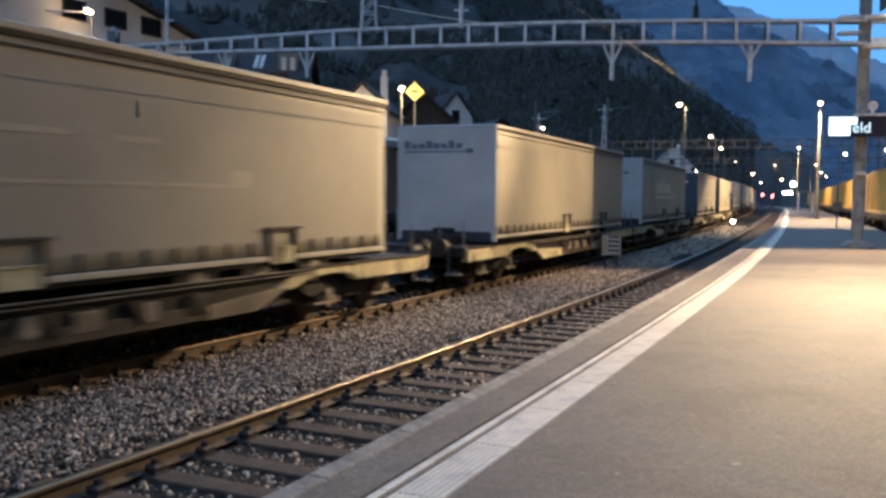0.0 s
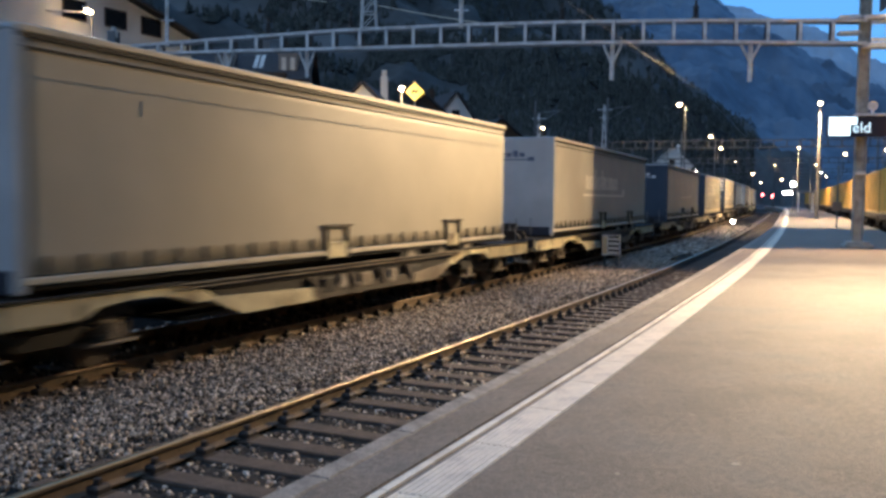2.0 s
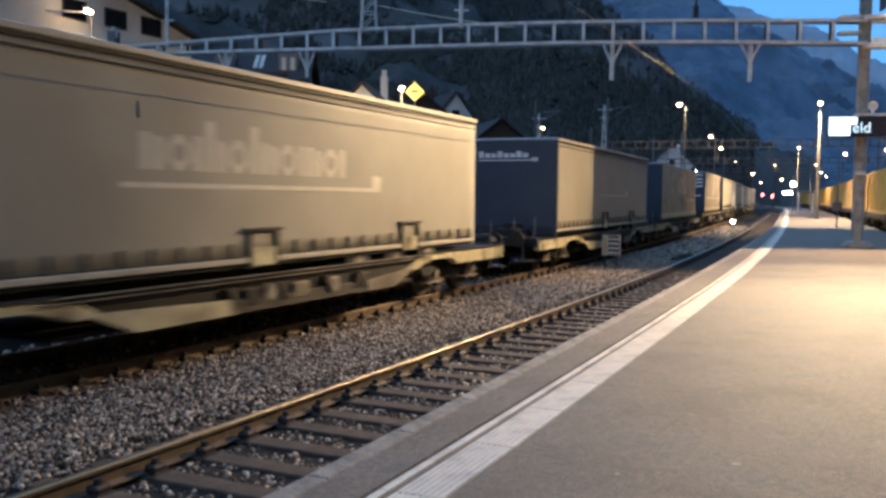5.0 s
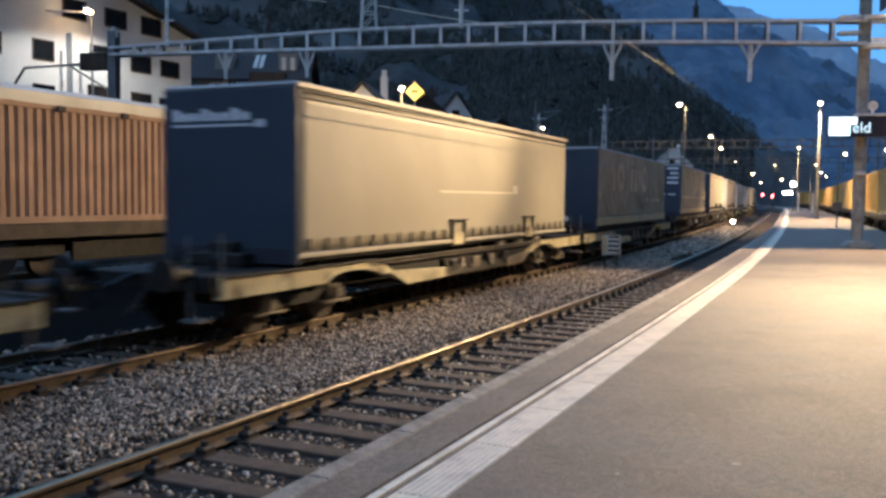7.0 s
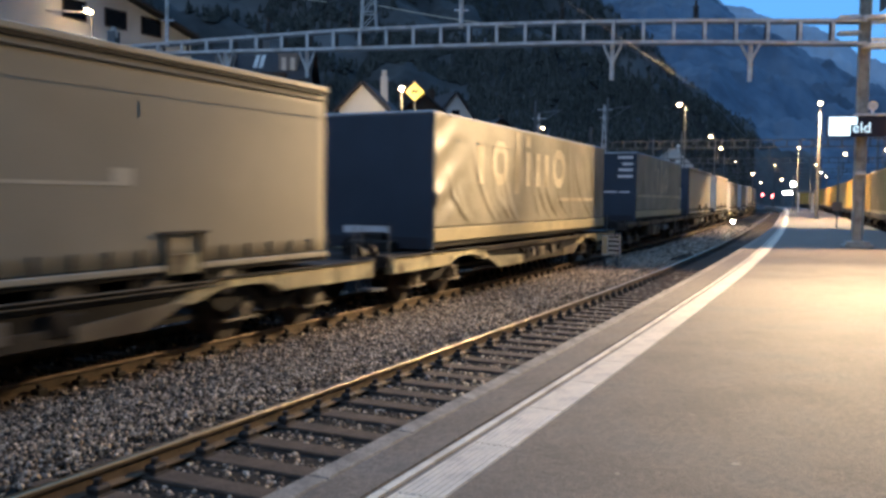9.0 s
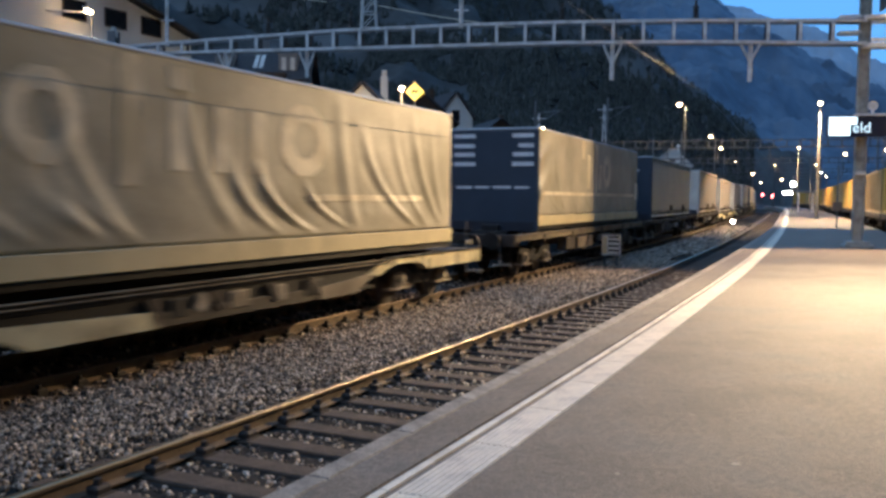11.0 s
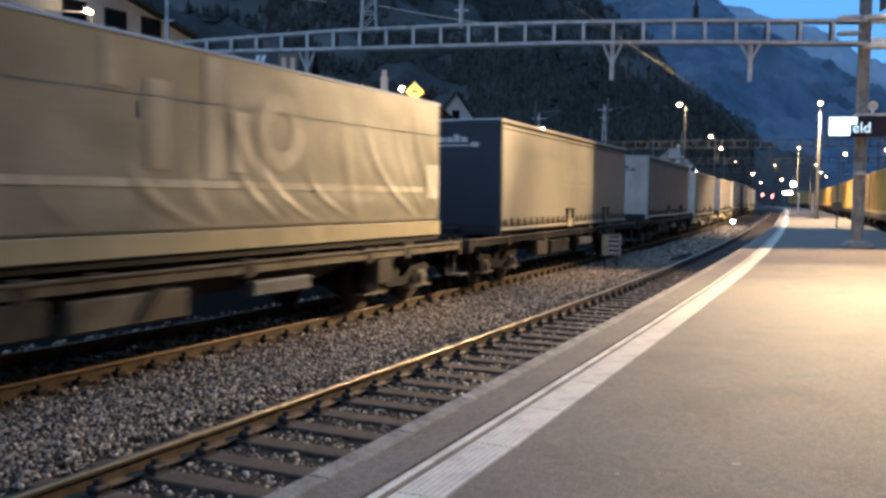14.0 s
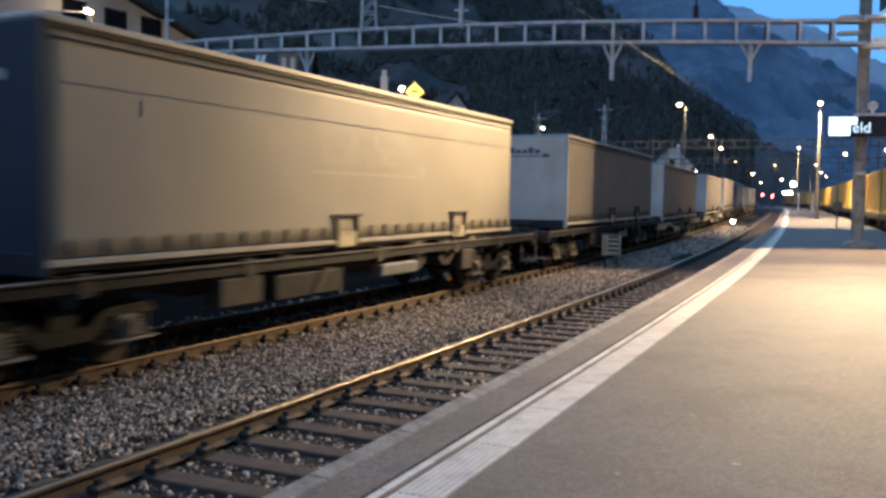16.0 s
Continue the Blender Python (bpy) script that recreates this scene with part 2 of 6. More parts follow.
M = dict(
    ballast=mat("ballast_bed", (0.045, 0.04, 0.035), 0.95, var=0.5, scale=14, bump=0.8, bscale=30, spec=0.1),
    # near-black bed colour stands for the shade under and between the trains
    ballast_shaded=mat("shaded_ballast_bed", (0.01, 0.009, 0.008), 0.95, var=0.5, scale=14, bump=0.8, bscale=30, spec=0.03),
    stone=stone_mat(),
    rail=mat("rail_steel", (0.16, 0.115, 0.075), 0.65, 0.25, var=0.3, scale=6, bump=0.2),
    railtop=mat("polished_rail_head", (0.42, 0.33, 0.21), 0.34, 1.0, var=0.15, scale=8, bump=0.04),
    raildull=mat("dull_rail_head", (0.2, 0.15, 0.11), 0.5, 0.7, var=0.2, scale=8, bump=0.06),
    wornplate=mat("worn_cream_paint", (0.24, 0.2, 0.14), 0.6, var=0.3, scale=2.0, bump=0.12, stain=(0.13, 0.1, 0.07), sscale=1.3),
    sleeper=mat("sleeper_timber", (0.095, 0.066, 0.047), 0.85, var=0.35, scale=5, bump=0.6, bscale=25, rand=0.3),
    clip=mat("rail_fastening", (0.035, 0.03, 0.028), 0.6, 0.3, var=0.3),
    asphalt=mat("platform_asphalt", (0.225, 0.175, 0.132), 0.7, var=0.2, scale=1.3, bump=0.5, bscale=110, stain=(0.185, 0.152, 0.122), sscale=1.3, spec=0.35, speck=0.35),
    kerb=mat("platform_edge_concrete", (0.38, 0.32, 0.255), 0.8, var=0.3, scale=5, bump=0.5, bscale=50, rand=0.16, stain=(0.2, 0.17, 0.14), sscale=3.5, speck=0.25),
    white=mat("white_tactile_paving", (0.88, 0.77, 0.62), 0.65, var=0.12, scale=4, bump=0.2, bscale=80, rand=0.08, stain=(0.58, 0.5, 0.41), sscale=3.0, speck=0.1),
    concrete=mat("concrete", (0.32, 0.31, 0.29), 0.85, var=0.2, scale=2, bump=0.3),
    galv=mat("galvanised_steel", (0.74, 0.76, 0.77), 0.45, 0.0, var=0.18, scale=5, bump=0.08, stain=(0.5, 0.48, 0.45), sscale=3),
    column=mat("grey_green_column_paint", (0.4, 0.41, 0.38), 0.55, 0.0, var=0.2, scale=4, bump=0.1, stain=(0.2, 0.2, 0.185), sscale=2.5),
    gantry_grey=mat("weathered_gantry_grey", (0.085, 0.095, 0.105), 0.75, 0.0, var=0.2, scale=2, bump=0.1),
    galv_dark=mat("weathered_and_shaded_steel", (0.19, 0.2, 0.21), 0.6, 0.5, var=0.2, scale=4, bump=0.1),
    black=mat("black_steel", (0.022, 0.021, 0.02), 0.6, 0.3, var=0.35, scale=5, bump=0.15),
    rubber=mat("tyre_rubber", (0.02, 0.02, 0.02), 0.85, var=0.3),
    cream=mat("cream_wagon_paint", (0.8, 0.68, 0.42), 0.6, var=0.35, scale=1.8, bump=0.2, stain=(0.13, 0.095, 0.065), sscale=1.5),
    dirty=mat("grimy_wagon_paint", (0.075, 0.06, 0.042), 0.7, var=0.4, scale=2.2, bump=0.2, stain=(0.04, 0.032, 0.026), sscale=0.9),
    brown=mat("brown_paint_and_shade", (0.05, 0.036, 0.028), 0.65, var=0.35, scale=2.5, bump=0.2, stain=(0.04, 0.03, 0.025), sscale=1.2),
    boxcover=mat("axle_box_grey", (0.36, 0.32, 0.26), 0.6, 0.1, var=0.3, scale=6, stain=(0.12, 0.1, 0.08), sscale=4),
    alu=mat("aluminium_rail", (0.62, 0.56, 0.43), 0.4, 0.1, var=0.12, scale=3, bump=0.05),
    tarp=mat("beige_tarpaulin", (0.43, 0.40, 0.32), 0.55, var=0.09, scale=0.9, bump=0.06, bscale=30, stain=(0.37, 0.335, 0.265), sscale=0.5),
    tarp_grey=mat("taupe_tarpaulin", (0.25, 0.22, 0.185), 0.55, var=0.09, scale=0.9, bump=0.06, bscale=30, stain=(0.2, 0.185, 0.165), sscale=0.5),
    tarp_warm=mat("cream_tarpaulin", (0.47, 0.43, 0.33), 0.5, var=0.08, scale=0.8, bump=0.06, bscale=30, stain=(0.42, 0.38, 0.285), sscale=0.45),
    tarp_olive=mat("olive_beige_tarpaulin", (0.43, 0.395, 0.3), 0.5, var=0.16, scale=1.1, bump=0.15, bscale=14, stain=(0.3, 0.275, 0.2), sscale=0.7),
    navy=mat("navy_panel", (0.03, 0.052, 0.085), 0.45, var=0.15, scale=1.2, bump=0.04),
    grey=mat("pale_grey_panel", (0.45, 0.475, 0.49), 0.5, var=0.1, scale=1.2, bump=0.04, stain=(0.38, 0.4, 0.415), sscale=0.7),
    light=mat("off_white_panel", (0.68, 0.66, 0.6), 0.5, var=0.08, scale=1.2, bump=0.04, stain=(0.55, 0.52, 0.46), sscale=0.8),
    dark=mat("dark_lower_panel", (0.02, 0.025, 0.04), 0.6, var=0.2),
    signyellow=mat("sign_yellow", (0.85, 0.7, 0.2), 0.5, var=0.08),
    mark=mat("pale_print", (0.8, 0.75, 0.62), 0.55, var=0.1, scale=3),
    mark_olive=mat("faded_print", (0.78, 0.7, 0.53), 0.55, var=0.15, scale=2, stain=(0.47, 0.41, 0.28), sscale=0.9),
    strap=mat("curtain_strap", (0.13, 0.11, 0.09), 0.6, var=0.25, scale=5),
    mark_faint=mat("faint_print", (0.53, 0.49, 0.38), 0.55, var=0.1, scale=3),
    mark_white=mat("white_print", (0.75, 0.78, 0.82), 0.5, var=0.12, scale=3),
    mark_dark=mat("slate_print", (0.1, 0.13, 0.2), 0.5, var=0.12, scale=3),
    ochre=mat("ochre_side_rail", (0.62, 0.53, 0.32), 0.5, var=0.15, scale=2, bump=0.08),
    rust=mat("red_brown_container", (0.37, 0.235, 0.165), 0.6, var=0.2, scale=1.1, bump=0.12, stain=(0.29, 0.175, 0.12), sscale=0.8),
    gold=mat("yellow_container", (0.66, 0.42, 0.1), 0.55, var=0.15, scale=1.0, bump=0.08, rand=0.3, stain=(0.5, 0.3, 0.08), sscale=0.6),
    tan=mat("tan_container", (0.5, 0.36, 0.16), 0.55, var=0.15, scale=1.0, bump=0.08, rand=0.25),
    plaster=mat("white_plaster", (0.78, 0.78, 0.75), 0.85, var=0.1, scale=0.6, bump=0.15, bscale=20, stain=(0.68, 0.68, 0.66), sscale=0.3),
    greywall=mat("grey_plaster", (0.22, 0.21, 0.2), 0.85, var=0.15, scale=0.6, bump=0.15, bscale=20),
    timber=mat("dark_timber", (0.07, 0.045, 0.03), 0.8, var=0.3, scale=3, bump=0.3),
    rooftile=mat("dark_roof_tile", (0.045, 0.04, 0.04), 0.8, var=0.3, scale=4, bump=0.6, bscale=8),
    glass=mat("dark_window_glass", (0.012, 0.014, 0.018), 0.12, var=0.1, bump=0),
    leaf=mat("dark_foliage", (0.035, 0.05, 0.02), 0.8, var=0.5, scale=0.4, bump=0, island=0.5),
    conifer=mat("conifer_green", (0.062, 0.07, 0.062), 0.9, var=0.4, scale=0.3, bump=0, island=0.5),
    bark=mat("bark", (0.06, 0.05, 0.04), 0.9, var=0.3, bump=0.5, bscale=20),
    slope=mat("wooded_slope", (0.05, 0.052, 0.05), 0.95, var=0.5, scale=0.05, bump=1.0, bscale=0.3, stain=(0.12, 0.12, 0.118), sscale=0.014),
    # the two far slopes carry air haze in their bluish, paler base colours
    slope_far=mat("hazed_blue_slope", (0.064, 0.1, 0.145), 0.95, var=0.35, scale=0.012, bump=0.8, bscale=0.04, stain=(0.1, 0.14, 0.185), sscale=0.006),
    slope_hazy=mat("hazed_pale_ridge", (0.23, 0.28, 0.33), 0.95, var=0.2, scale=0.004, bump=0.5, bscale=0.02),
    signface=mat("sign_navy", (0.01, 0.018, 0.045), 0.35, var=0.05, bump=0),
    lampglow=glow("sodium_lamp_glow", (1.0, 0.66, 0.34), 60),
    lampwhite=glow("white_lamp_glow", (1.0, 0.9, 0.78), 40),
    redglow=glow("red_signal_glow", (1.0, 0.12, 0.12), 25),
    signlit=glow("lit_sign_face", (0.7, 0.9, 1.0), 1.5),
    lettering=glow("lit_lettering", (0.62, 0.86, 1.0), 1.1),
)


# ---- building helpers ----
def part(name, bm, material, parent=None, label="", at=None, smooth=False):
    me = bpy.data.meshes.new(name)
    bm.to_mesh(me)
    bm.free()
    me.materials.append(M[material])
    if smooth:
        me.shade_smooth()
    ob = new(name, me)
    if parent is not None:
        ob.parent = parent
    if at is not None:
        ob.matrix_local = at
    if label:
        ob["label"] = label
    return ob


def piece(name, me, parent, at):
    ob = new(name, me)
    ob.parent = parent
    ob.matrix_local = at
    return ob


def thing(name, m, label, category, group="", kind=""):
    ob = new(name)
    ob.matrix_world = m
    return tagged(ob, label, category, group, kind)


def box(bm, x0, x1, y0, y1, z0, z1, bevel=0.0, m=None):
    r = bmesh.ops.create_cube(bm, size=1.0)
    t = Matrix.Translation(((x0 + x1) / 2, (y0 + y1) / 2, (z0 + z1) / 2)) @ Matrix.Diagonal((x1 - x0, y1 - y0, z1 - z0, 1))
    bmesh.ops.transform(bm, matrix=(m @ t) if m else t, verts=r["verts"])
    if bevel:
        es = list({e for v in r["verts"] for e in v.link_edges})
        bmesh.ops.bevel(bm, geom=es, offset=bevel, segments=1, affect="EDGES", profile=0.5)
    return bm


def boxes(*rows, bevel=0.0):
    bm = bmesh.new()
    for r in rows:
        box(bm, *r, bevel=bevel)
    return bm


def rod(bm, a, b, r0, r1=None, n=8):
    a, b = Vector(a), Vector(b)
    d = b - a
    q = d.to_track_quat("Z", "Y").to_matrix().to_4x4()
    bmesh.ops.create_cone(bm, cap_ends=True, segments=n, radius1=r0, radius2=r0 if r1 is None else r1, depth=d.length,
                          matrix=Matrix.Translation((a + b) / 2) @ q)
    return bm


def rods(*rows, n=8):
    bm = bmesh.new()
    for r in rows:
        rod(bm, *r, n=n)
    return bm


def plate(pts, x0, x1, bevel=0.0):
    """A plate cut to an outline in (y, z), from x0 to x1."""
    bm = bmesh.new()
    f = bm.faces.new([bm.verts.new((x0, y, z)) for y, z in pts])
    r = bmesh.ops.extrude_face_region(bm, geom=[f])
    bmesh.ops.translate(bm, vec=(x1 - x0, 0, 0), verts=[v for v in r["geom"] if isinstance(v, bmesh.types.BMVert)])
    bmesh.ops.recalc_face_normals(bm, faces=bm.faces)
    if bevel:
        bmesh.ops.bevel(bm, geom=list(bm.edges), offset=bevel, segments=1, affect="EDGES", profile=0.5)
    return bm


def mesh_of(name, verts, faces, material, parent=None, smooth=False):
    me = bpy.data.meshes.new(name)
    me.from_pydata(verts, [], faces)
    me.materials.append(M[material])
    if smooth:
        me.shade_smooth()
    ob = new(name, me)
    if parent is not None:
        ob.parent = parent
    return ob


def sweep(name, profile, s0, s1, step, material, parent=None, closed=True, smooth=False):
    """A profile of (o, z), or of functions of s, drawn along the line."""
    ss = np.arange(s0, s1 + step * 0.5, step)
    n = len(profile)
    verts, faces = [], []
    for s in ss:
        for o, z in profile:
            x, y, _ = line(s, o(s) if callable(o) else o)
            verts.append((x, y, z))
    for i in range(len(ss) - 1):
        for j in range(n if closed else n - 1):
            k = (j + 1) % n
            faces.append((i * n + j, i * n + k, (i + 1) * n + k, (i + 1) * n + j))
    if closed:
        faces.append(tuple(range(n - 1, -1, -1)))
        faces.append(tuple(range((len(ss) - 1) * n, len(ss) * n)))
    return mesh_of(name, verts, faces, material, parent, smooth)


# ---- ground and tracks ----
def ground():
    far = bmesh.new()
    bmesh.ops.create_grid(far, x_segments=60, y_segments=60, size=3000, matrix=Matrix.Translation((0, 1200, -0.42)))
    g = part("ground", far, "ballast")
    tagged(g, "dark grey gravel ground of the railway yard", "ground", kind="structure")
    bed = sweep("ballast_bed", [(-3.0, -0.2), (-2.4, -0.2), (-1.5, -0.17), (-0.9, -0.2), (3.2, -0.2)], -16, 260, 1.0, "ballast", closed=False)
    tagged(bed, "dark grey crushed stone bed under the tracks", "ballast", kind="structure")
    shaded_bed = sweep("ballast_bed", [(-18, -0.23), (-6.2, -0.23), (-5.6, -0.2), (-3.0, -0.2)], -16, 260, 1.0, "ballast_shaded", closed=False)
    tagged(shaded_bed, "stone bed under the wagons, shade painted near black", "ballast", kind="structure")
    bed2 = sweep("ballast_bed", [(6.6, -0.2), (12.5, -0.2), (14, -0.4)], -16, 260, 1.0, "ballast", closed=False)
    tagged(bed2, "dark grey crushed stone bed beyond the platform", "ballast", kind="structure")


RAIL = [(-0.07, -0.165), (0.07, -0.165), (0.07, -0.152), (0.012, -0.13), (0.012, -0.045), (0.036, -0.036), (0.036, -0.019), (-0.036, -0.019), (-0.036, -0.036),
        (-0.012, -0.045), (-0.012, -0.13), (-0.07, -0.152)]
HEAD = [(0.036 * math.copysign(abs(math.cos(a)) ** 0.7, math.cos(a)), -0.019 + 0.019 * math.sin(a) ** 0.7) for a in (math.pi * k / 14 for k in range(15))]


def rails(centre, s0, s1, label, head="raildull"):
    for o in (centre - 0.7535, centre + 0.7535):
        r = sweep("rail", [(o + a, z) for a, z in RAIL], s0, s1, 0.75, "rail")
        tagged(r, label, "rail", group="rails of the yard")
        sweep("rail_head", [(o + a, z) for a, z in HEAD], s0, s1, 0.75, head, r, closed=False, smooth=True)


SLEEPER_STEP = 0.5675


def sleepers(centre, s_first, near, far):
    track = thing("sleeper_row", Matrix(), "dark timber sleepers bedded in grey ballast under the rails", "sleepers", kind="structure")
    bm = boxes((-1.3, 1.3, -0.12, 0.12, -0.32, -0.168), bevel=0.012)
    me = bpy.data.meshes.new("sleeper")
    bm.to_mesh(me)
    bm.free()
    me.materials.append(M["sleeper"])
    cm = bmesh.new()
    for x in (-0.7535, 0.7535):
        for d in (-1, 1):
            a, b = sorted((x + d * 0.035, x + d * 0.15))
            box(cm, a, b, -0.075, 0.075, -0.168, -0.10, 0.015)
            rod(cm, (x + d * 0.085, 0, -0.11), (x + d * 0.085, 0, -0.055), 0.032, n=6)
        box(cm, x - 0.17, x + 0.17, -0.085, 0.085, -0.169, -0.156, 0.004)
    ce = bpy.data.meshes.new("fastening")
    cm.to_mesh(ce)
    cm.free()
    ce.materials.append(M["clip"])
    rnd = random.Random(3)
    s = s_first
    while s < near:
        sl = piece("sleeper", me, track, on_line(s, centre, rnd.uniform(-0.006, 0.004), rnd.uniform(-0.7, 0.7)))
        piece("fastening", ce, sl, Matrix())
        s += SLEEPER_STEP
    verts, faces = [], []
    while s < far:
        m = on_line(s, centre, 0)
        b0 = len(verts)
        for z in (-0.3, -0.168):
            for x, y in ((-1.3, -0.12), (1.3, -0.12), (1.3, 0.12), (-1.3, 0.12)):
                verts.append(tuple(m @ Vector((x, y, z))))
        faces += [(b0 + 4, b0 + 5, b0 + 6, b0 + 7)] + [(b0 + a, b0 + (a + 1) % 4, b0 + 4 + (a + 1) % 4, b0 + 4 + a) for a in range(4)]
        s += SLEEPER_STEP
    far_ob = mesh_of("distant_sleepers", verts, faces, "sleeper", track)
    far_ob["kind"] = "stuff"


def stones():
    """Loose ballast, densest beside the platform."""
    rng = np.random.default_rng(5)
    spots = []

    def strew(n, s0, s1, o0, o1, z, size, power=1.6):
        s = s0 + (s1 - s0) * rng.random(n) ** power
        o = o0 + (o1 - o0) * rng.random(n)
        spots.append(np.stack([s, o, np.full(n, z), size * (0.6 + 0.8 * rng.random(n))], 1))

    strew(86000, -9, 32, -2.75, -0.85, -0.185, 0.0205, 1.9)
    strew(15000, -9, 32, -3.2, -2.6, -0.19, 0.026)
    strew(14000, -9, 26, -0.95, 0.0, -0.198, 0.022, 1.7)
    strew(13000, -9, 22, -0.1, 1.3, -0.222, 0.02)
    strew(5000, -9, 26, 1.2, 2.4, -0.21, 0.028)
    strew(7000, -4, 30, -5.6, -3.0, -0.2, 0.03)
    strew(6000, 30, 70, -2.6, -0.4, -0.18, 0.05, 1.0)
    d = np.concatenate(spots)
    k = np.round((d[:, 0] + 0.4838) / SLEEPER_STEP) * SLEEPER_STEP - 0.4838
    k2 = np.round((d[:, 0] + 0.2) / SLEEPER_STEP) * SLEEPER_STEP - 0.2
    on_sleeper = (np.abs(d[:, 0] - k) < 0.13) & (d[:, 1] > -0.55) & (d[:, 1] < 2.1) & (rng.random(len(d)) > 0.06)
    on_rail = (np.abs(d[:, 1]) < 0.1) | (np.abs(d[:, 1] - 1.507) < 0.1) | (np.abs(d[:, 1] + 3.0365) < 0.1)
    on_other = (np.abs(d[:, 0] - k2) < 0.13) & (d[:, 1] < -2.5) & (rng.random(len(d)) > 0.1)
    d = d[~on_sleeper & ~on_rail & ~on_other]
    n = len(d)
    xs, ys, ph = np.interp(d[:, 0], _n, _x), np.interp(d[:, 0], _n, _y), np.interp(d[:, 0], _n, _ph)
    px, py = xs + np.cos(ph) * d[:, 1], ys - np.sin(ph) * d[:, 1]
    cube = np.array([(-1, -1, -1), (1, -1, -1), (1, 1, -1), (-1, 1, -1), (-1, -1, 1), (1, -1, 1), (1, 1, 1), (-1, 1, 1)], float)
    v = cube[None] * (0.45 + 0.75 * rng.random((n, 8, 3)))
    v *= (0.6 + 0.7 * rng.random((n, 1, 3)))
    ax = rng.normal(size=(n, 3))
    ax /= np.linalg.norm(ax, axis=1)[:, None]
    an = rng.random(n) * 6.28
    c, s_ = np.cos(an)[:, None, None], np.sin(an)[:, None, None]
    A = np.broadcast_to(ax[:, None], v.shape)
    v = v * c + np.cross(A, v) * s_ + A * (A * v).sum(2, keepdims=True) * (1 - c)
    v = v * d[:, 3][:, None, None] * 0.8 + np.stack([px, py, d[:, 2] + rng.random(n) * 0.035], 1)[:, None]
    quads = np.array([(0, 3, 2, 1), (4, 5, 6, 7), (0, 1, 5, 4), (1, 2, 6, 5), (2, 3, 7, 6), (3, 0, 4, 7)])
    f = (quads[None] + (np.arange(n) * 8)[:, None, None]).reshape(-1)
    me = bpy.data.meshes.new("ballast_stones")
    me.vertices.add(n * 8)
    me.vertices.foreach_set("co", v.reshape(-1))
    me.loops.add(len(f))
    me.loops.foreach_set("vertex_index", f.astype(np.int32))
    me.polygons.add(n * 6)
    me.polygons.foreach_set("loop_start", np.arange(0, n * 24, 4, dtype=np.int32))
    me.update(calc_edges=True)
    me.materials.append(M["stone"])
    tagged(new("ballast_stones", me), "loose grey crushed stones between the tracks", "gravel", kind="stuff")


# ---- platform ----
def platform():
    p = thing("platform", Matrix(), "asphalt station platform with white tactile strip and concrete edge", "platform", kind="structure")
    E = 0.14
    sweep("asphalt_surface", [(lambda s: white_o(s) + 0.002, PLAT - 0.004), (lambda s: white_o(s) + 1.2, PLAT - 0.002), (5.5, PLAT), (7.15, PLAT - 0.01), (7.2, PLAT - 0.012),
                              (7.2, -0.4), (lambda s: white_o(s) + 0.002, -0.4)], -16, 230, 1.0, "asphalt", p)
    sweep("asphalt_border", [(lambda s: edge_o(s) + E, PLAT - 0.006), (lambda s: white_o(s) - 0.385, PLAT - 0.004), (lambda s: white_o(s) - 0.385, -0.4),
                             (lambda s: edge_o(s) + E, -0.4)], -16, 230, 1.0, "asphalt", p)
    sweep("tactile_bed", [(lambda s: white_o(s) - 0.384, PLAT - 0.016), (lambda s: white_o(s), PLAT - 0.016), (lambda s: white_o(s), -0.4), (lambda s: white_o(s) - 0.384, -0.4)], -16, 230, 1.0, "asphalt", p)
    sweep("platform_wall", [(lambda s: edge_o(s) + 0.07, PLAT - 0.12), (lambda s: edge_o(s) + E, PLAT - 0.12), (lambda s: edge_o(s) + E, -0.4), (lambda s: edge_o(s) + 0.07, -0.4)], -16, 230, 1.0, "concrete", p)
    # distant stretches of the edge and the strip in single lengths
    sweep("distant_kerb", [(edge_o, PLAT), (lambda s: edge_o(s) + E, PLAT), (lambda s: edge_o(s) + E, PLAT - 0.12), (edge_o, PLAT - 0.12)], 62, 230, 1.0, "kerb", p)
    sweep("distant_strip", [(lambda s: white_o(s) - 0.36, PLAT), (lambda s: white_o(s), PLAT), (lambda s: white_o(s), PLAT - 0.05), (lambda s: white_o(s) - 0.36, PLAT - 0.05)], 62, 230, 1.0, "white", p)

    def short(name, make, material):
        bm = make()
        me = bpy.data.meshes.new(name)
        bm.to_mesh(me)
        bm.free()
        me.materials.append(M[material])
        return me

    L = 1.01
    kerb = short("kerb_stone", lambda: boxes((0, E - 0.002, -L / 2 + 0.002, L / 2 - 0.002, -0.12, 0), bevel=0.008), "kerb")

    def slab():
        bm = boxes((-0.264, -0.003, -L / 2 + 0.004, L / 2 - 0.004, -0.05, -0.004), bevel=0.003)
        for i in range(7):
            x = -0.252 + i * 0.0375
            box(bm, x, x + 0.021, -L / 2 + 0.012, L / 2 - 0.012, -0.006, 0.001, 0.0)
        return bm

    tact = short("tactile_slab", slab, "white")
    strip = short("white_line", lambda: boxes((-0.352, -0.304, -L / 2 + 0.003, L / 2 - 0.003, -0.05, 0.0), bevel=0.003), "white")
    for i in range(72):
        s = -1.331 + L * (i - 8) + L / 2
        if s > 62:
            break
        for name, me, fo in (("kerb_stone", kerb, edge_o), ("tactile_slab", tact, white_o), ("white_line", strip, white_o)):
            a, b = line(s - 0.4, fo(s - 0.4)), line(s + 0.4, fo(s + 0.4))
            turn = math.degrees(math.atan2(b[0] - a[0], b[1] - a[1]))
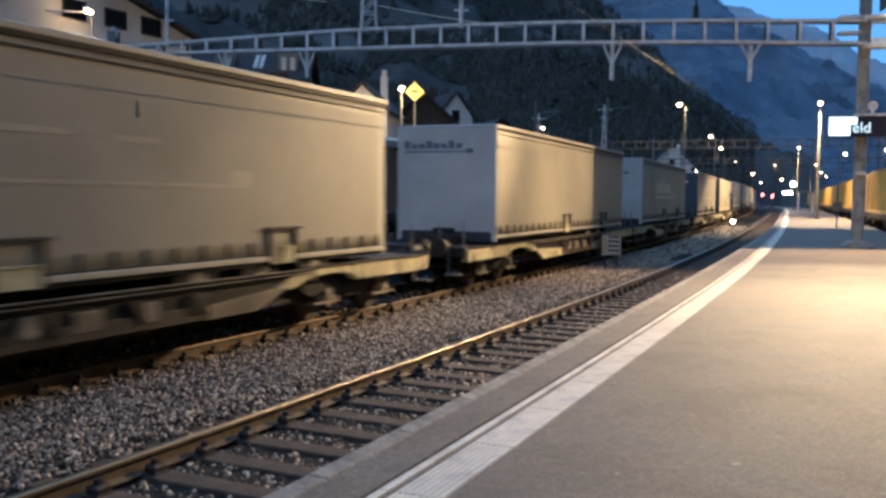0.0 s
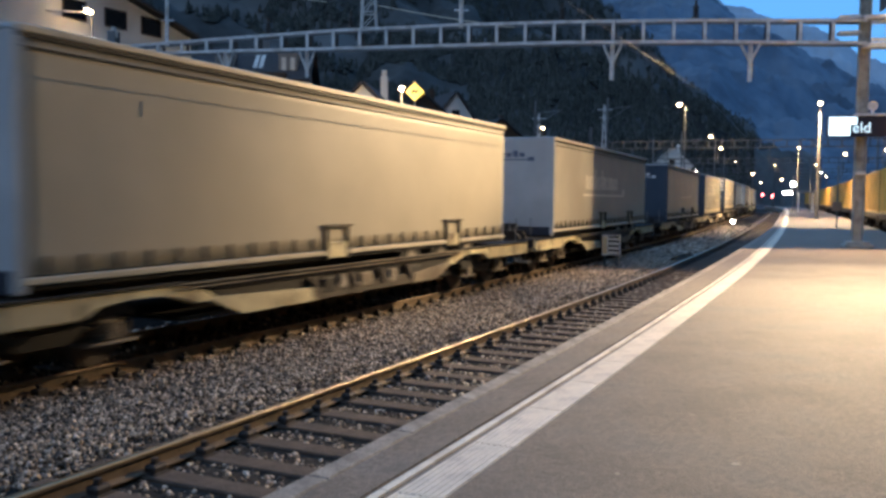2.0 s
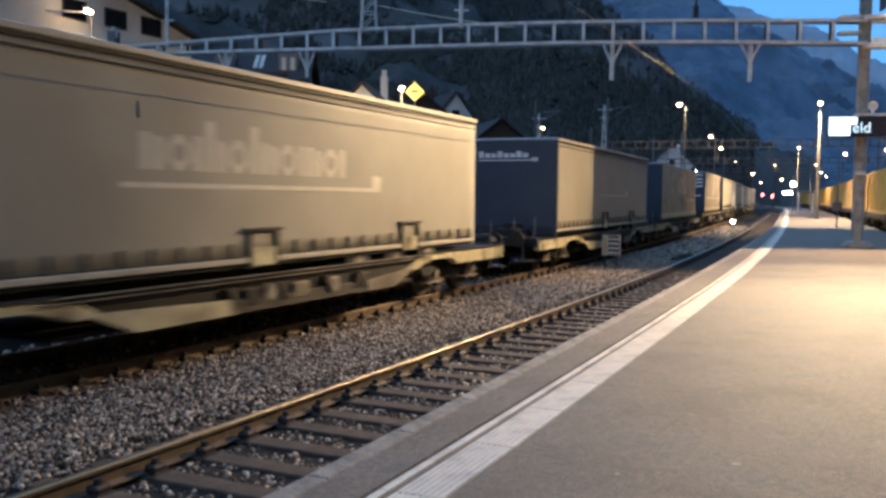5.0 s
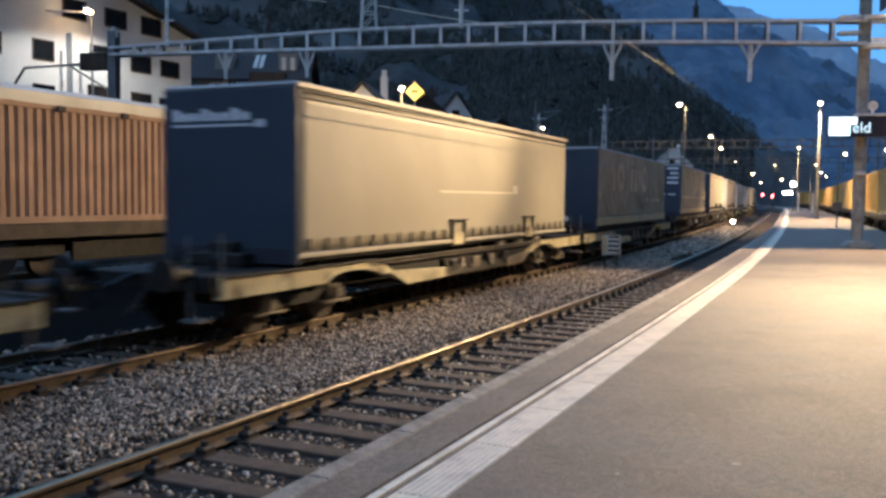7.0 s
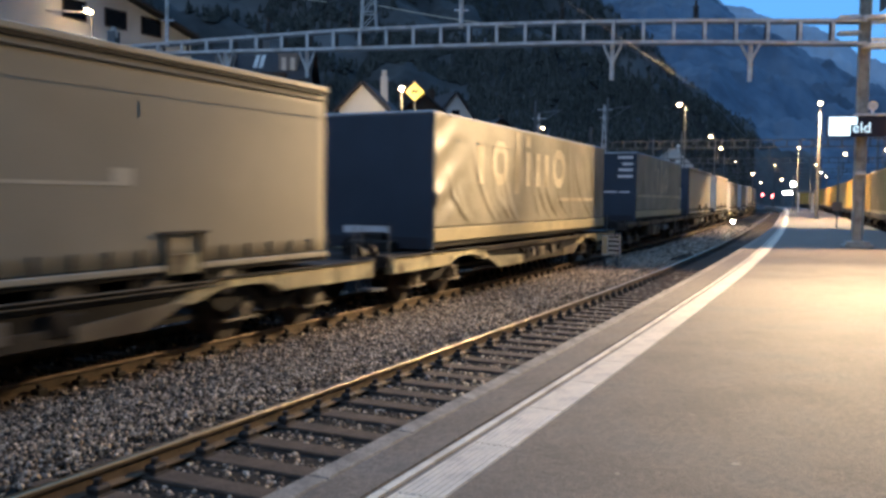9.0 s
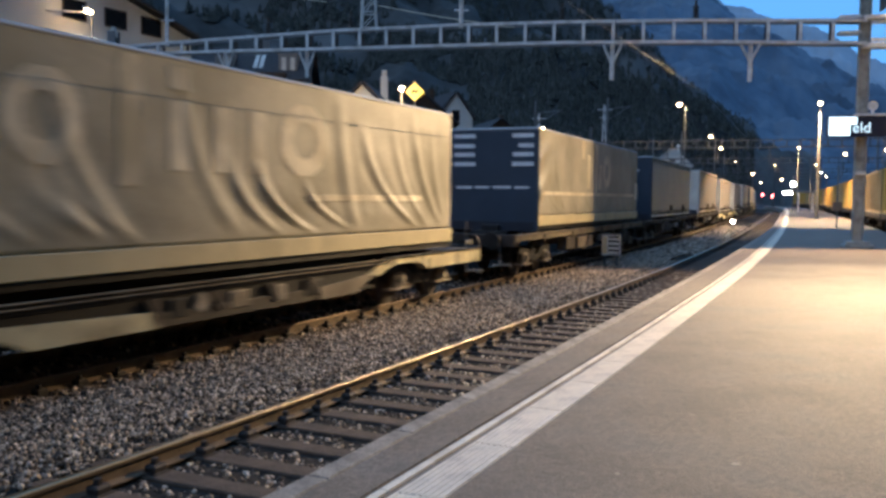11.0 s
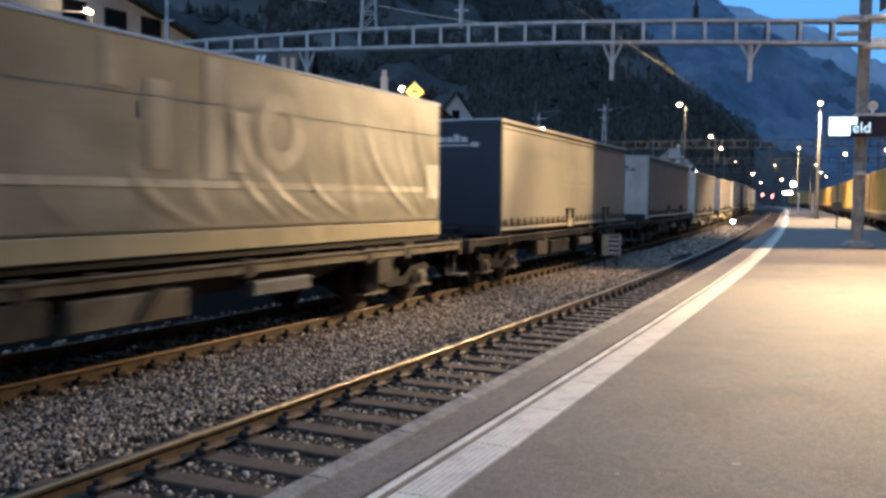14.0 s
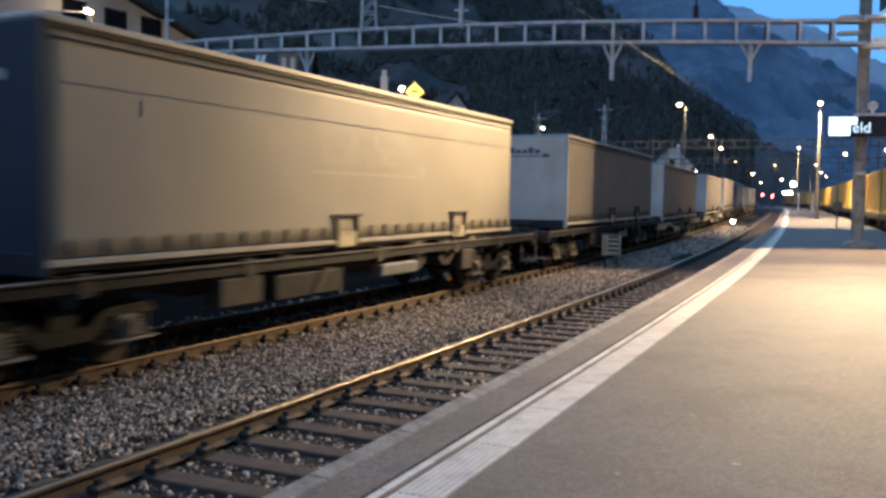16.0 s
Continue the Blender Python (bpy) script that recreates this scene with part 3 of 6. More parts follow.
            piece(name, me, p, pose((a[0] + b[0]) / 2, (a[1] + b[1]) / 2, PLAT + (0.003 if name == "kerb_stone" else 0), 0, 0, -turn))
    # small worn spots of chewing gum on the asphalt
    rnd = random.Random(8)
    bm = bmesh.new()
    for _ in range(60):
        s, o = rnd.uniform(-4, 22), rnd.uniform(3.6, 6.8)
        x, y, _h = line(s, o)
        bmesh.ops.create_cone(bm, cap_ends=True, segments=9, radius1=rnd.uniform(0.012, 0.028), radius2=0.008, depth=0.003, matrix=Matrix.Translation((x, y, PLAT + 0.0006)))
    part("gum_spots", bm, "kerb", p)["kind"] = "stuff"


# ---- freight train ----
TW, TB, TT, TL = 1.25, 0.96, 3.69, 13.6    # half width, foot, roof and length of a trailer
MOVING = []                                # thing, start on the line, offset of the track, pivots, speed


def folds_of(seed):
    """Drapery folds: where each starts, its height there, how far it runs back before the hem, depth and width."""
    rnd = random.Random(seed)
    k = 1.0 if seed < 55 else 0.4
    out = [(rnd.uniform(0.4, 6.6), rnd.choice((3.5, 2.6, 2.3)), rnd.uniform(0.5, 1.7), k * rnd.uniform(0.015, 0.04), rnd.uniform(0.13, 0.24)) for _ in range(8)]
    out += [(9.35, 3.7, 0.5, 0.03 * k, 0.22), (10.1, 3.25, 2.0, 0.042 * k, 0.17), (11.1, 3.5, 1.4, 0.022 * k, 0.16), (11.85, 3.75, 1.3, 0.03 * k, 0.19),
            (12.6, 3.6, 0.7, 0.02 * k, 0.17), (7.25, 2.5, 1.5, 0.06 * k, 0.15), (8.4, 2.3, 1.55, 0.045 * k, 0.13), (6.7, 2.5, 1.2, 0.045 * k, 0.15)]
    return out


def bulge(y, z, z0, z1, baggy, seed, folds):
    """How far the tarpaulin stands out of its plane."""
    v = (z - z0) / (z1 - z0)
    hang = max(0.0, math.sin(math.pi * min(1, v * 1.02)))
    d = 0.0015 * math.sin(y * 4.6 + 0.5) * hang + 0.008 * hang * noise.noise((y * 0.5, z * 0.8, seed))
    if baggy:
        for fy, zt, dy, amp, w in folds:
            if z < zt:
                run = (zt - z) / (zt - z0)
                u = (y - fy - dy * run ** 2.3) / w
                if abs(u) < 3:
                    d += amp * (1 - 1.3 * u * u) * math.exp(-u * u) * min(1, run * 2.5) * min(1, v * 9)
        d += 0.012 * noise.noise((y * 0.8 + z * 0.9, z * 1.1, seed + 7)) + 0.003 * noise.noise((y * 4, z * 5, seed))
        d += 0.085 * math.exp(-y / 0.7) * math.sin(z * 7.5 - y * 4.5 + 1.2 * noise.noise((y * 2, z * 2, seed))) * (1 - v) ** 0.3 * min(1, v * 5)
        d += 0.03 * math.exp(-((v - 0.14) / 0.09) ** 2) * (0.35 + noise.noise((y * 0.9, 0.3, seed + 2)))
    return d


def curtain(side, baggy, seed, z0, z1):
    """A tarpaulin side as a wavy sheet with thickness, taut or hanging in folds."""
    folds = folds_of(seed)
    ny, nz = (270, 52) if baggy else (70, 12)
    bm = bmesh.new()
    grid = []
    for i in range(ny + 1):
        y = 0.09 + (TL - 0.18) * i / ny
        grid.append([bm.verts.new((side * (TW - 0.02 + bulge(y, z, z0, z1, baggy, seed, folds)), y, z)) for z in (z0 + (z1 - z0) * j / nz for j in range(nz + 1))])
    for i in range(ny):
        for j in range(nz):
            q = (grid[i][j], grid[i + 1][j], grid[i + 1][j + 1], grid[i][j + 1])
            bm.faces.new(q if side > 0 else q[::-1])
    edge = [e for e in bm.edges if e.is_boundary]
    r = bmesh.ops.extrude_edge_only(bm, edges=edge)
    bmesh.ops.translate(bm, vec=(-side * 0.05, 0, 0), verts=[v for v in r["geom"] if isinstance(v, bmesh.types.BMVert)])
    return bm


def print_on(shapes, baggy, seed, z0, z1):
    """Plain printed shapes (y0, y1, z0, z1, round) that lie on the tarpaulin and follow its folds."""
    folds = folds_of(seed)
    bm = bmesh.new()
    for ya, yb, za, zb, ring in shapes:
        ny, nz = max(2, int((yb - ya) / 0.035)), max(2, int((zb - za) / 0.035))
        vs = {}

        def vert(i, j):
            if (i, j) not in vs:
                y, z = ya + (yb - ya) * i / ny, za + (zb - za) * j / nz
                vs[i, j] = bm.verts.new((TW - 0.02 + bulge(y, z, z0, z1, baggy, seed, folds) + (0.014 if baggy else 0.005), y, z))
            return vs[i, j]

        for i in range(ny):
            for j in range(nz):
                u, w = (i + 0.5) / ny * 2 - 1, (j + 0.5) / nz * 2 - 1
                r = math.hypot(u, w)
                if ring and (r > 1.02 or r < 0.52):
                    continue
                bm.faces.new((vert(i, j), vert(i + 1, j), vert(i + 1, j + 1), vert(i, j + 1)))
    return bm


STRAP = boxes((1.235, 1.258, -0.022, 0.022, 1.16, 1.36), (1.24, 1.266, -0.035, 0.035, 1.2, 1.25), bevel=0.003)
STRAP_MESH = bpy.data.meshes.new("strap")
STRAP.to_mesh(STRAP_MESH)
STRAP.free()
STRAP_MESH.materials.append(M["strap"])


def trailer(front, side, label, s0, style, seed, emblem=None, lift=0.0):
    """Curtain-sided semi-trailer or swap body; y runs from its front wall backwards."""
    baggy = style == "baggy"
    t = thing("swap_body" if baggy else "semi_trailer", on_line(s0, TRAIN), label, "swap body" if baggy else "semi-trailer", "trailers on the freight train")
    zc = 1.40 if baggy else 1.17
    part("front_wall", boxes((-TW + 0.02, TW - 0.02, 0.0, 0.07, 1.0, 3.62), bevel=0.015), front, t)
    part("corner_post", boxes((TW - 0.05, TW + 0.005, -0.012, 0.10, TB + 0.02, 3.63), bevel=0.012), front if front == "navy" else "grey", t)
    part("corner_post", boxes((-TW - 0.005, -TW + 0.05, -0.012, 0.10, TB + 0.02, 3.63), bevel=0.012), front if front == "navy" else "grey", t)
    part("floor", boxes((-TW + 0.04, TW - 0.04, 0.07, TL - 0.07, TB + 0.06, TB + 0.2)), "black", t)
    part("roof", boxes((-TW + 0.01, TW - 0.01, 0.0, TL, 3.61, TT), bevel=0.03), "grey", t)
    if not baggy:
        for sd in (1, -1):
            a, b = sorted((sd * (TW - 0.03), sd * (TW + 0.022)))
            part("roof_rail", boxes((a, b, 0.02, TL - 0.02, 3.60, 3.68), bevel=0.012), "alu", t, "bright aluminium roof rail")
            a, b = sorted((sd * (TW - 0.03), sd * (TW + 0.006)))
            part("rail_groove", boxes((a, b, 0.03, TL - 0.03, 3.55, 3.597)), "black", t, "dark groove under the roof rail")
            part("hem", boxes((a, b, 0.1, TL - 0.1, 3.45, 3.468)), "black", t, "dark hem along the curtain top")
    for sd in (1, -1):
        part("curtain", curtain(sd, baggy, seed + sd, zc, 3.57 if not baggy else 3.67), side, t, smooth=True)
    if not baggy:
        for i in range(27):
            y = 0.35 + i * 0.487
            if abs(y - 5.9) > 0.3 and abs(y - 10.3) > 0.3:
                piece("strap", STRAP_MESH, t, pose(0, y, 0))
        for y in (5.9, 10.3):
            part("lifting_pocket", boxes((TW - 0.03, TW + 0.03, y - 0.34, y - 0.28, 1.0, 1.52), (TW - 0.03, TW + 0.03, y + 0.28, y + 0.34, 1.0, 1.52), (TW - 0.03, TW + 0.045, y - 0.42, y + 0.42, 1.52, 1.56), bevel=0.008), "dirty", t, "dark steel lifting bracket")
            part("lifting_plate", boxes((TW - 0.02, TW + 0.02, y - 0.27, y + 0.27, 1.03, 1.25), (TW - 0.02, TW + 0.032, y - 0.27, y + 0.27, 1.25, 1.28), bevel=0.008), "cream", t, "stained cream lifting plate")
    rail_m = "ochre" if baggy else "alu"
    for sd in (1, -1):
        a, b = sorted((sd * (TW - 0.06), sd * (TW + 0.018)))
        part("side_rail", boxes((a, b, 0.05, TL - 0.05, 1.12 if baggy else 1.075, 1.385 if baggy else 1.15), bevel=0.01), rail_m, t)
    part("lower_panel", boxes((-TW + 0.1, TW - 0.1, -0.006, 0.06, TB + 0.02, 1.22), bevel=0.005), "dark", t, "dark strip along the foot of the front wall")
    for a, b in ((-TW + 0.03, -0.01), (0.01, TW - 0.03)):
        part("rear_door", boxes((a, b, TL - 0.07, TL, 1.0, 3.6), bevel=0.012), front, t)
        part("lock_rod", rods((((a + b) / 2, TL + 0.02, 1.05), ((a + b) / 2, TL + 0.02, 3.55), 0.018)), "galv", t)
    part("chassis_beam", boxes((-0.55, -0.4, 0.6, 13.2, 0.72, 1.0), (0.4, 0.55, 0.6, 13.2, 0.72, 1.0)), "black", t)
    if not baggy:
        for y in (8.6, 9.9, 11.2):
            for x in (-1.0, 1.0):
                w = part("trailer_wheel", rods(((x - 0.17, y, 0.86), (x + 0.17, y, 0.86), 0.40), n=20), "rubber", t)
                x2 = x * 1.18
                part("hub", rods(((x2 - 0.02, y, 0.86), (x2 + 0.02, y, 0.86), 0.17), n=14), "boxcover", w)
    if emblem:
        emblem(t)
    MOVING.append((t, s0, TRAIN, 1.6, 11.5, -SPEED, lift))
    return t


def emblem_small(material):
    """A row of plain upright shapes with a line under it, high on the front wall."""
    def put(t):
        for i in range(8):
            part("print_shape", boxes((-1.08 + i * 0.19, -0.93 + i * 0.19, -0.005, 0.0, 3.14, 3.26 if i % 3 else 3.32)), material, t)
        part("emblem_line", boxes((-1.08, 0.62, -0.005, 0.0, 3.05, 3.085), (0.5, 0.68, -0.005, 0.0, 3.03, 3.14)), material, t, "printed line")
    return put


def emblem_side(y0, z0, height, material, count=8, line_too=True, baggy=False, seed=0):
    """Large plain upright and ring-like shapes in a row, with a line under them."""
    def put(t):
        a, b = (1.40, 3.67) if baggy else (1.17, 3.57)
        shapes, y = [], y0
        for i in range(count):
            if i % 3 == 1:
                w = 0.62 * height
                shapes.append((y, y + w, z0, z0 + height * 0.68, True))
            else:
                w = 0.25 * height
                shapes.append((y, y + w, z0, z0 + height * (1.0 if i in (3, 5) else 0.68), False))
                if i % 3 == 0:
                    shapes.append((y + w + 0.1 * height, y + 2 * w + 0.1 * height, z0, z0 + height * 0.62, False))
                    w = 2 * w + 0.1 * height
            y += w + 0.1 * height
        for sh in shapes:
            part("print_shape", print_on([sh], baggy, seed, a, b), material, t, "pale printed shape")
        if line_too:
            part("emblem_line", print_on([(y0 - 0.3, y + 0.8, z0 - 0.34 * height, z0 - 0.24 * height, False), (y + 0.8, y + 1.1, z0 - 0.34 * height, z0 + 0.05, False)], baggy, seed, a, b), material, t, "pale printed line")
    return put


def emblem_broad(seed, more):
    """A broad faded row of plain shapes over a pale stripe, and a dark seam, on a sagging tarpaulin."""
    def put(t):
        if more:
            shapes = [(7.75, 8.95, 2.3, 3.35, True), (7.05, 7.4, 2.3, 3.15, False), (6.3, 6.65, 2.3, 3.15, False), (5.5, 5.85, 2.3, 3.15, False), (5.5, 5.85, 3.28, 3.55, False),
                      (4.7, 5.05, 2.1, 3.6, False), (3.2, 4.2, 2.3, 3.3, True), (2.3, 2.65, 2.3, 3.15, False)]
        else:
            shapes = [(4.45, 4.8, 3.05, 3.6, False), (5.1, 5.45, 2.15, 3.2, False), (6.1, 6.45, 2.05, 3.6, False), (6.62, 7.0, 2.15, 2.95, False), (7.15, 8.25, 2.2, 3.3, True)]
        for sh in shapes:
            part("print_shape", print_on([sh], True, seed, 1.40, 3.67), "mark_olive", t, "faded pale printed shape")
        part("stripe", print_on([(8.4 if more else 0.4, 12.2, 1.93, 2.03, False)], True, seed, 1.40, 3.67), "mark_olive", t, "faded pale stripe")
        if not more:
            part("print_shape", print_on([(12.35, 12.85, 1.82, 2.46, False)], True, seed, 1.40, 3.67), "mark", t, "pale printed shape")
    return put


def emblem_bars(t):
    for z, w in ((3.42, 0.62), (3.16, 0.6), (2.93, 0.6), (2.68, 0.62)):
        part("print_bar", boxes((-1.12, -1.12 + w, -0.005, 0.0, z, z + 0.11)), "mark_white", t)
        part("print_bar", boxes((1.12 - w * (0.95 if z != 3.16 else 0.7), 1.12, -0.005, 0.0, z, z + 0.11)), "mark_white", t)
    part("print_bar", boxes((-1.05, -0.6, -0.005, 0, 2.08, 2.15), (-0.5, -0.1, -0.005, 0, 2.09, 2.15), (0.0, 0.5, -0.005, 0, 2.09, 2.16), (0.6, 1.0, -0.005, 0, 2.09, 2.15)), "mark_white", t)


def both(*fs):
    return lambda t: [f(t) for f in fs]


def wheel_mesh():
    bm = bmesh.new()
    for sd in (-1, 1):
        rod(bm, (sd * 0.69, 0, 0), (sd * 0.815, 0, 0), 0.45, n=28)
        rod(bm, (sd * 0.675, 0, 0), (sd * 0.70, 0, 0), 0.48, n=28)
        rod(bm, (sd * 0.80, 0, 0), (sd * 0.84, 0, 0), 0.12, n=14)
        for a in range(6):
            q = math.radians(a * 60)
            rod(bm, (sd * 0.812, 0.27 * math.cos(q), 0.27 * math.sin(q)), (sd * 0.822, 0.27 * math.cos(q), 0.27 * math.sin(q)), 0.05, n=8)
    rod(bm, (-0.8, 0, 0), (0.8, 0, 0), 0.08, n=10)
    me = bpy.data.meshes.new("wheelset")
    bm.to_mesh(me)
    bm.free()
    me.materials.append(M["brown"])
    return me


WHEELSET = wheel_mesh()
WHEELS = []


def hoop(x, y, z, w, h):
    """A rounded steel hoop standing across the wagon's end."""
    bm = bmesh.new()
    pts = [(-w, 0), (-w, h * 0.6), (-w * 0.7, h * 0.93), (-w * 0.3, h), (w * 0.3, h), (w * 0.7, h * 0.93), (w, h * 0.6), (w, 0)]
    rings = [[bm.verts.new((x + a + 0.04 * math.cos(k * 1.0472), y + 0.04 * math.sin(k * 1.0472), z + b)) for k in range(6)] for a, b in pts]
    for p, q in zip(rings, rings[1:]):
        for k in range(6):
            bm.faces.new((p[k], p[(k + 1) % 6], q[(k + 1) % 6], q[k]))
    return bm


def coil(x, y, z0, z1):
    """An upright coil spring, ridged turn by turn."""
    bm = bmesh.new()
    rings = []
    for k in range(13):
        r = 0.075 if k % 2 else 0.05
        rings.append([bm.verts.new((x + r * math.cos(q * 0.7854), y + r * math.sin(q * 0.7854), z0 + (z1 - z0) * k / 12)) for q in range(8)])
    for a, b in zip(rings, rings[1:]):
        for q in range(8):
            bm.faces.new((a[q], a[(q + 1) % 8], b[(q + 1) % 8], b[q]))
    bm.faces.new(rings[0][::-1])
    bm.faces.new(rings[-1])
    return bm


def bogie(t, y):
    fr = bmesh.new()
    for sd in (-1, 1):
        p = plate([(y - 1.35, 0.62), (y - 1.2, 0.74), (y - 0.55, 0.70), (y - 0.3, 0.52), (y + 0.3, 0.52), (y + 0.55, 0.70), (y + 1.2, 0.74), (y + 1.35, 0.62), (y + 1.1, 0.58),
                   (y + 0.6, 0.52), (y + 0.32, 0.36), (y - 0.32, 0.36), (y - 0.6, 0.52), (y - 1.1, 0.58)], sd * 1.0 - 0.06, sd * 1.0 + 0.06)
        tmp = bpy.data.meshes.new("t")
        p.to_mesh(tmp)
        p.free()
        fr.from_mesh(tmp)
        bpy.data.meshes.remove(tmp)
    box(fr, -1.0, 1.0, y - 0.18, y + 0.18, 0.45, 0.72)
    b = part("bogie", fr, "black", t, "grimy steel bogie frame")
    for d in (-0.9, 0.9):
        for sd in (-1, 1):
            ab = bmesh.new()
            box(ab, sd * 1.02 - 0.1, sd * 1.02 + 0.1, y + d - 0.15, y + d + 0.15, 0.32, 0.60, 0.03)
            rod(ab, (sd * 1.1, y + d, 0.46), (sd * 1.17, y + d, 0.46), 0.10, n=12)
            x_ = part("axle_box", ab, "boxcover", b, "worn grey axle box cover")
            for e in (-0.23, 0.23):
                part("spring", coil(sd * 1.04, y + d + e, 0.33, 0.63), "dirty", x_, "grimy coil spring")
            part("foot_plate", boxes((sd * 1.04 - 0.12, sd * 1.04 + 0.12, y + d - 0.36, y + d + 0.36, 0.30, 0.33), bevel=0.006), "boxcover", x_)
        w = new("wheelset", WHEELSET)
        w.parent = b
        w.matrix_local = pose(0, y + d, 0.46)
        WHEELS.append((w, y + d))
    for d in (-1.42, -0.38, 0.38, 1.42):
        for sd in (-1, 1):
            br = bmesh.new()
            box(br, sd * 0.75 - 0.05, sd * 0.75 + 0.05, y + d - 0.05, y + d + 0.05, 0.3, 0.62)
            part("brake_block", br, "black", b)


def wagon(s0, length, style, label, bar="black"):
    t = thing("pocket_wagon" if style == "cream" else "flat_wagon", on_line(s0, TRAIN), label, "freight wagon", "wagons of the freight train")
    L = length
    top = 1.02
    if style == "cream":
        for sd in (1, -1):
            a, b = sorted((sd * 1.18, sd * 1.34))
            lip = (b - 0.02, b + 0.035) if sd > 0 else (a - 0.035, a + 0.02)
            out = (b - 0.004, b + 0.012) if sd > 0 else (a - 0.012, a + 0.004)
            for y0, d in ((0.0, 1), (L, -1)):
                girder = [(0.0, 0.64), (0.0, 0.92), (3.7, 0.92), (4.35, 0.85), (4.75, 0.68), (4.35, 0.64), (4.05, 0.73), (3.75, 0.79), (3.2, 0.80), (2.75, 0.76), (2.5, 0.64)]
                pts = [(y0 + d * y, z) for y, z in girder]
                g = part("end_beam", plate(pts if d > 0 else pts[::-1], a, b, 0.012), "cream", t, "cream-painted end girder")
                ya, yb = sorted((y0 + d * 1.55, y0 + d * 2.42))
                part("paint_panel", boxes((*out, ya, yb, 0.665, 0.885), bevel=0.003), "ochre", g, "fresh yellow paint panel")
                ya, yb = sorted((y0 + d * 0.02, y0 + d * 4.1))
                part("beam_lip", boxes((*lip, ya, yb, 0.92, 0.95), bevel=0.004), "black", g, "dark lip along the girder top")
            part("pocket_side", plate([(4.3, 0.82), (L - 4.3, 0.82), (L - 5.2, 0.56), (5.2, 0.56)], a + 0.05, b - 0.05, 0.01), "black", t, "blackened pocket side plate")
            part("lower_girder", plate([(4.5, 0.70), (4.75, 0.70), (5.4, 0.60), (L - 5.4, 0.60), (L - 4.75, 0.70), (L - 4.5, 0.70), (L - 5.2, 0.42), (5.2, 0.42)], a + 0.02, b - 0.005, 0.008), "dirty", t, "grimy lower girder")
            part("side_plate", plate([(4.5, 0.68), (4.8, 0.70), (7.0, 0.62), (7.0, 0.42), (5.2, 0.42)], out[0], out[1] + 0.01, 0.004), "cream", t, "slanted cream side plate")
            part("side_plate", plate([(L - 4.5, 0.68), (L - 5.2, 0.42), (L - 6.2, 0.42), (L - 6.2, 0.6), (L - 4.8, 0.70)], out[0], out[1] + 0.01, 0.004), "wornplate", t, "weathered cream plate")
            part("sole_bar", boxes((a + 0.02, b - 0.02, 3.9, L - 3.9, 0.79, 0.905), bevel=0.006), "black", t, "dark steel sole bar")
            part("sole_edge", boxes((*lip, 3.9, L - 3.9, 0.905, 0.922), (*lip, 3.9, L - 3.9, 0.85, 0.863), bevel=0.003), "wornplate", t, "thin pale flange edges")
            for y in (6.9, 8.0, L - 7.4, L - 6.4):
                part("rib", plate([(y - 0.12, 0.78), (y + 0.06, 0.78), (y + 0.14, 0.52), (y + 0.07, 0.52)], out[0] - 0.02, out[1] + 0.02), "brown", t)
            for y, w, m_ in ((7.2, 0.3, "black"), (8.3, 0.4, "wornplate"), (9.3, 0.25, "boxcover"), (10.0, 0.5, "black")):
                part("equipment_box", boxes((a - 0.02, b + 0.01, y, y + w, 0.5, 0.74), bevel=0.02), m_, t)
            part("valve_wheel", rods((((a + b) / 2 - 0.1, 7.75, 0.66), ((a + b) / 2 + 0.1, 7.75, 0.66), 0.12), n=16), "boxcover", t)
        part("pocket_floor", boxes((-1.15, 1.15, 4.2, L - 4.2, 0.42, 0.48)), "black", t)
    else:
        for sd in (1, -1):
            a, b = sorted((sd * 1.12, sd * 1.30))
            part("sole_bar", boxes((a, b, 0.0, L, 0.94, 1.10), (a, b + (0.035 if sd > 0 else 0), 0.0, L, 1.07, 1.095), bevel=0.008), bar, t, "black steel sole bar" if bar == "black" else "worn cream sole bar")
            part("flange_edge", boxes((b - 0.01, b + 0.04, 0.05, L - 0.05, 1.095, 1.108)) if sd > 0 else boxes((a - 0.01, a + 0.01, 0.05, L - 0.05, 1.095, 1.108)), "boxcover", t, "thin pale flange edge")
            part("fish_belly", plate([(2.9, 0.96), (L - 2.9, 0.96), (L - 4.4, 0.66), (4.4, 0.66)], a - 0.45 if sd > 0 else b + 0.35, a - 0.35 if sd > 0 else b + 0.45), "brown", t)
            for y in (2.2, 5.0, 8.6, 11.8, L - 2.4):
                part("bracket", boxes((a, b + 0.02, y, y + 0.22, 0.88, 1.14), bevel=0.01), "dirty", t)
            part("equipment_box", boxes((a - 0.1, b + 0.01, 4.5, 5.4, 0.52, 0.9), bevel=0.02), "dirty", t, "grimy equipment box")
            part("equipment_box", boxes((a - 0.1, b + 0.01, 5.7, 7.5, 0.5, 0.86), bevel=0.02), "wornplate" if bar == "wornplate" else "black", t, "equipment box under the frame")
            part("strut", plate([(6.9, 0.9), (7.1, 0.9), (6.75, 0.55), (6.6, 0.55)], b + 0.01, b + 0.04), "brown", t)
            part("tool_rack", boxes((a - 0.05, b, 8.8, 10.2, 0.6, 0.82), bevel=0.03), "galv_dark", t)
            part("equipment_box", boxes((a - 0.1, b + 0.01, 12.2, 12.7, 0.5, 0.92), bevel=0.02), "dirty", t, "grimy equipment box")
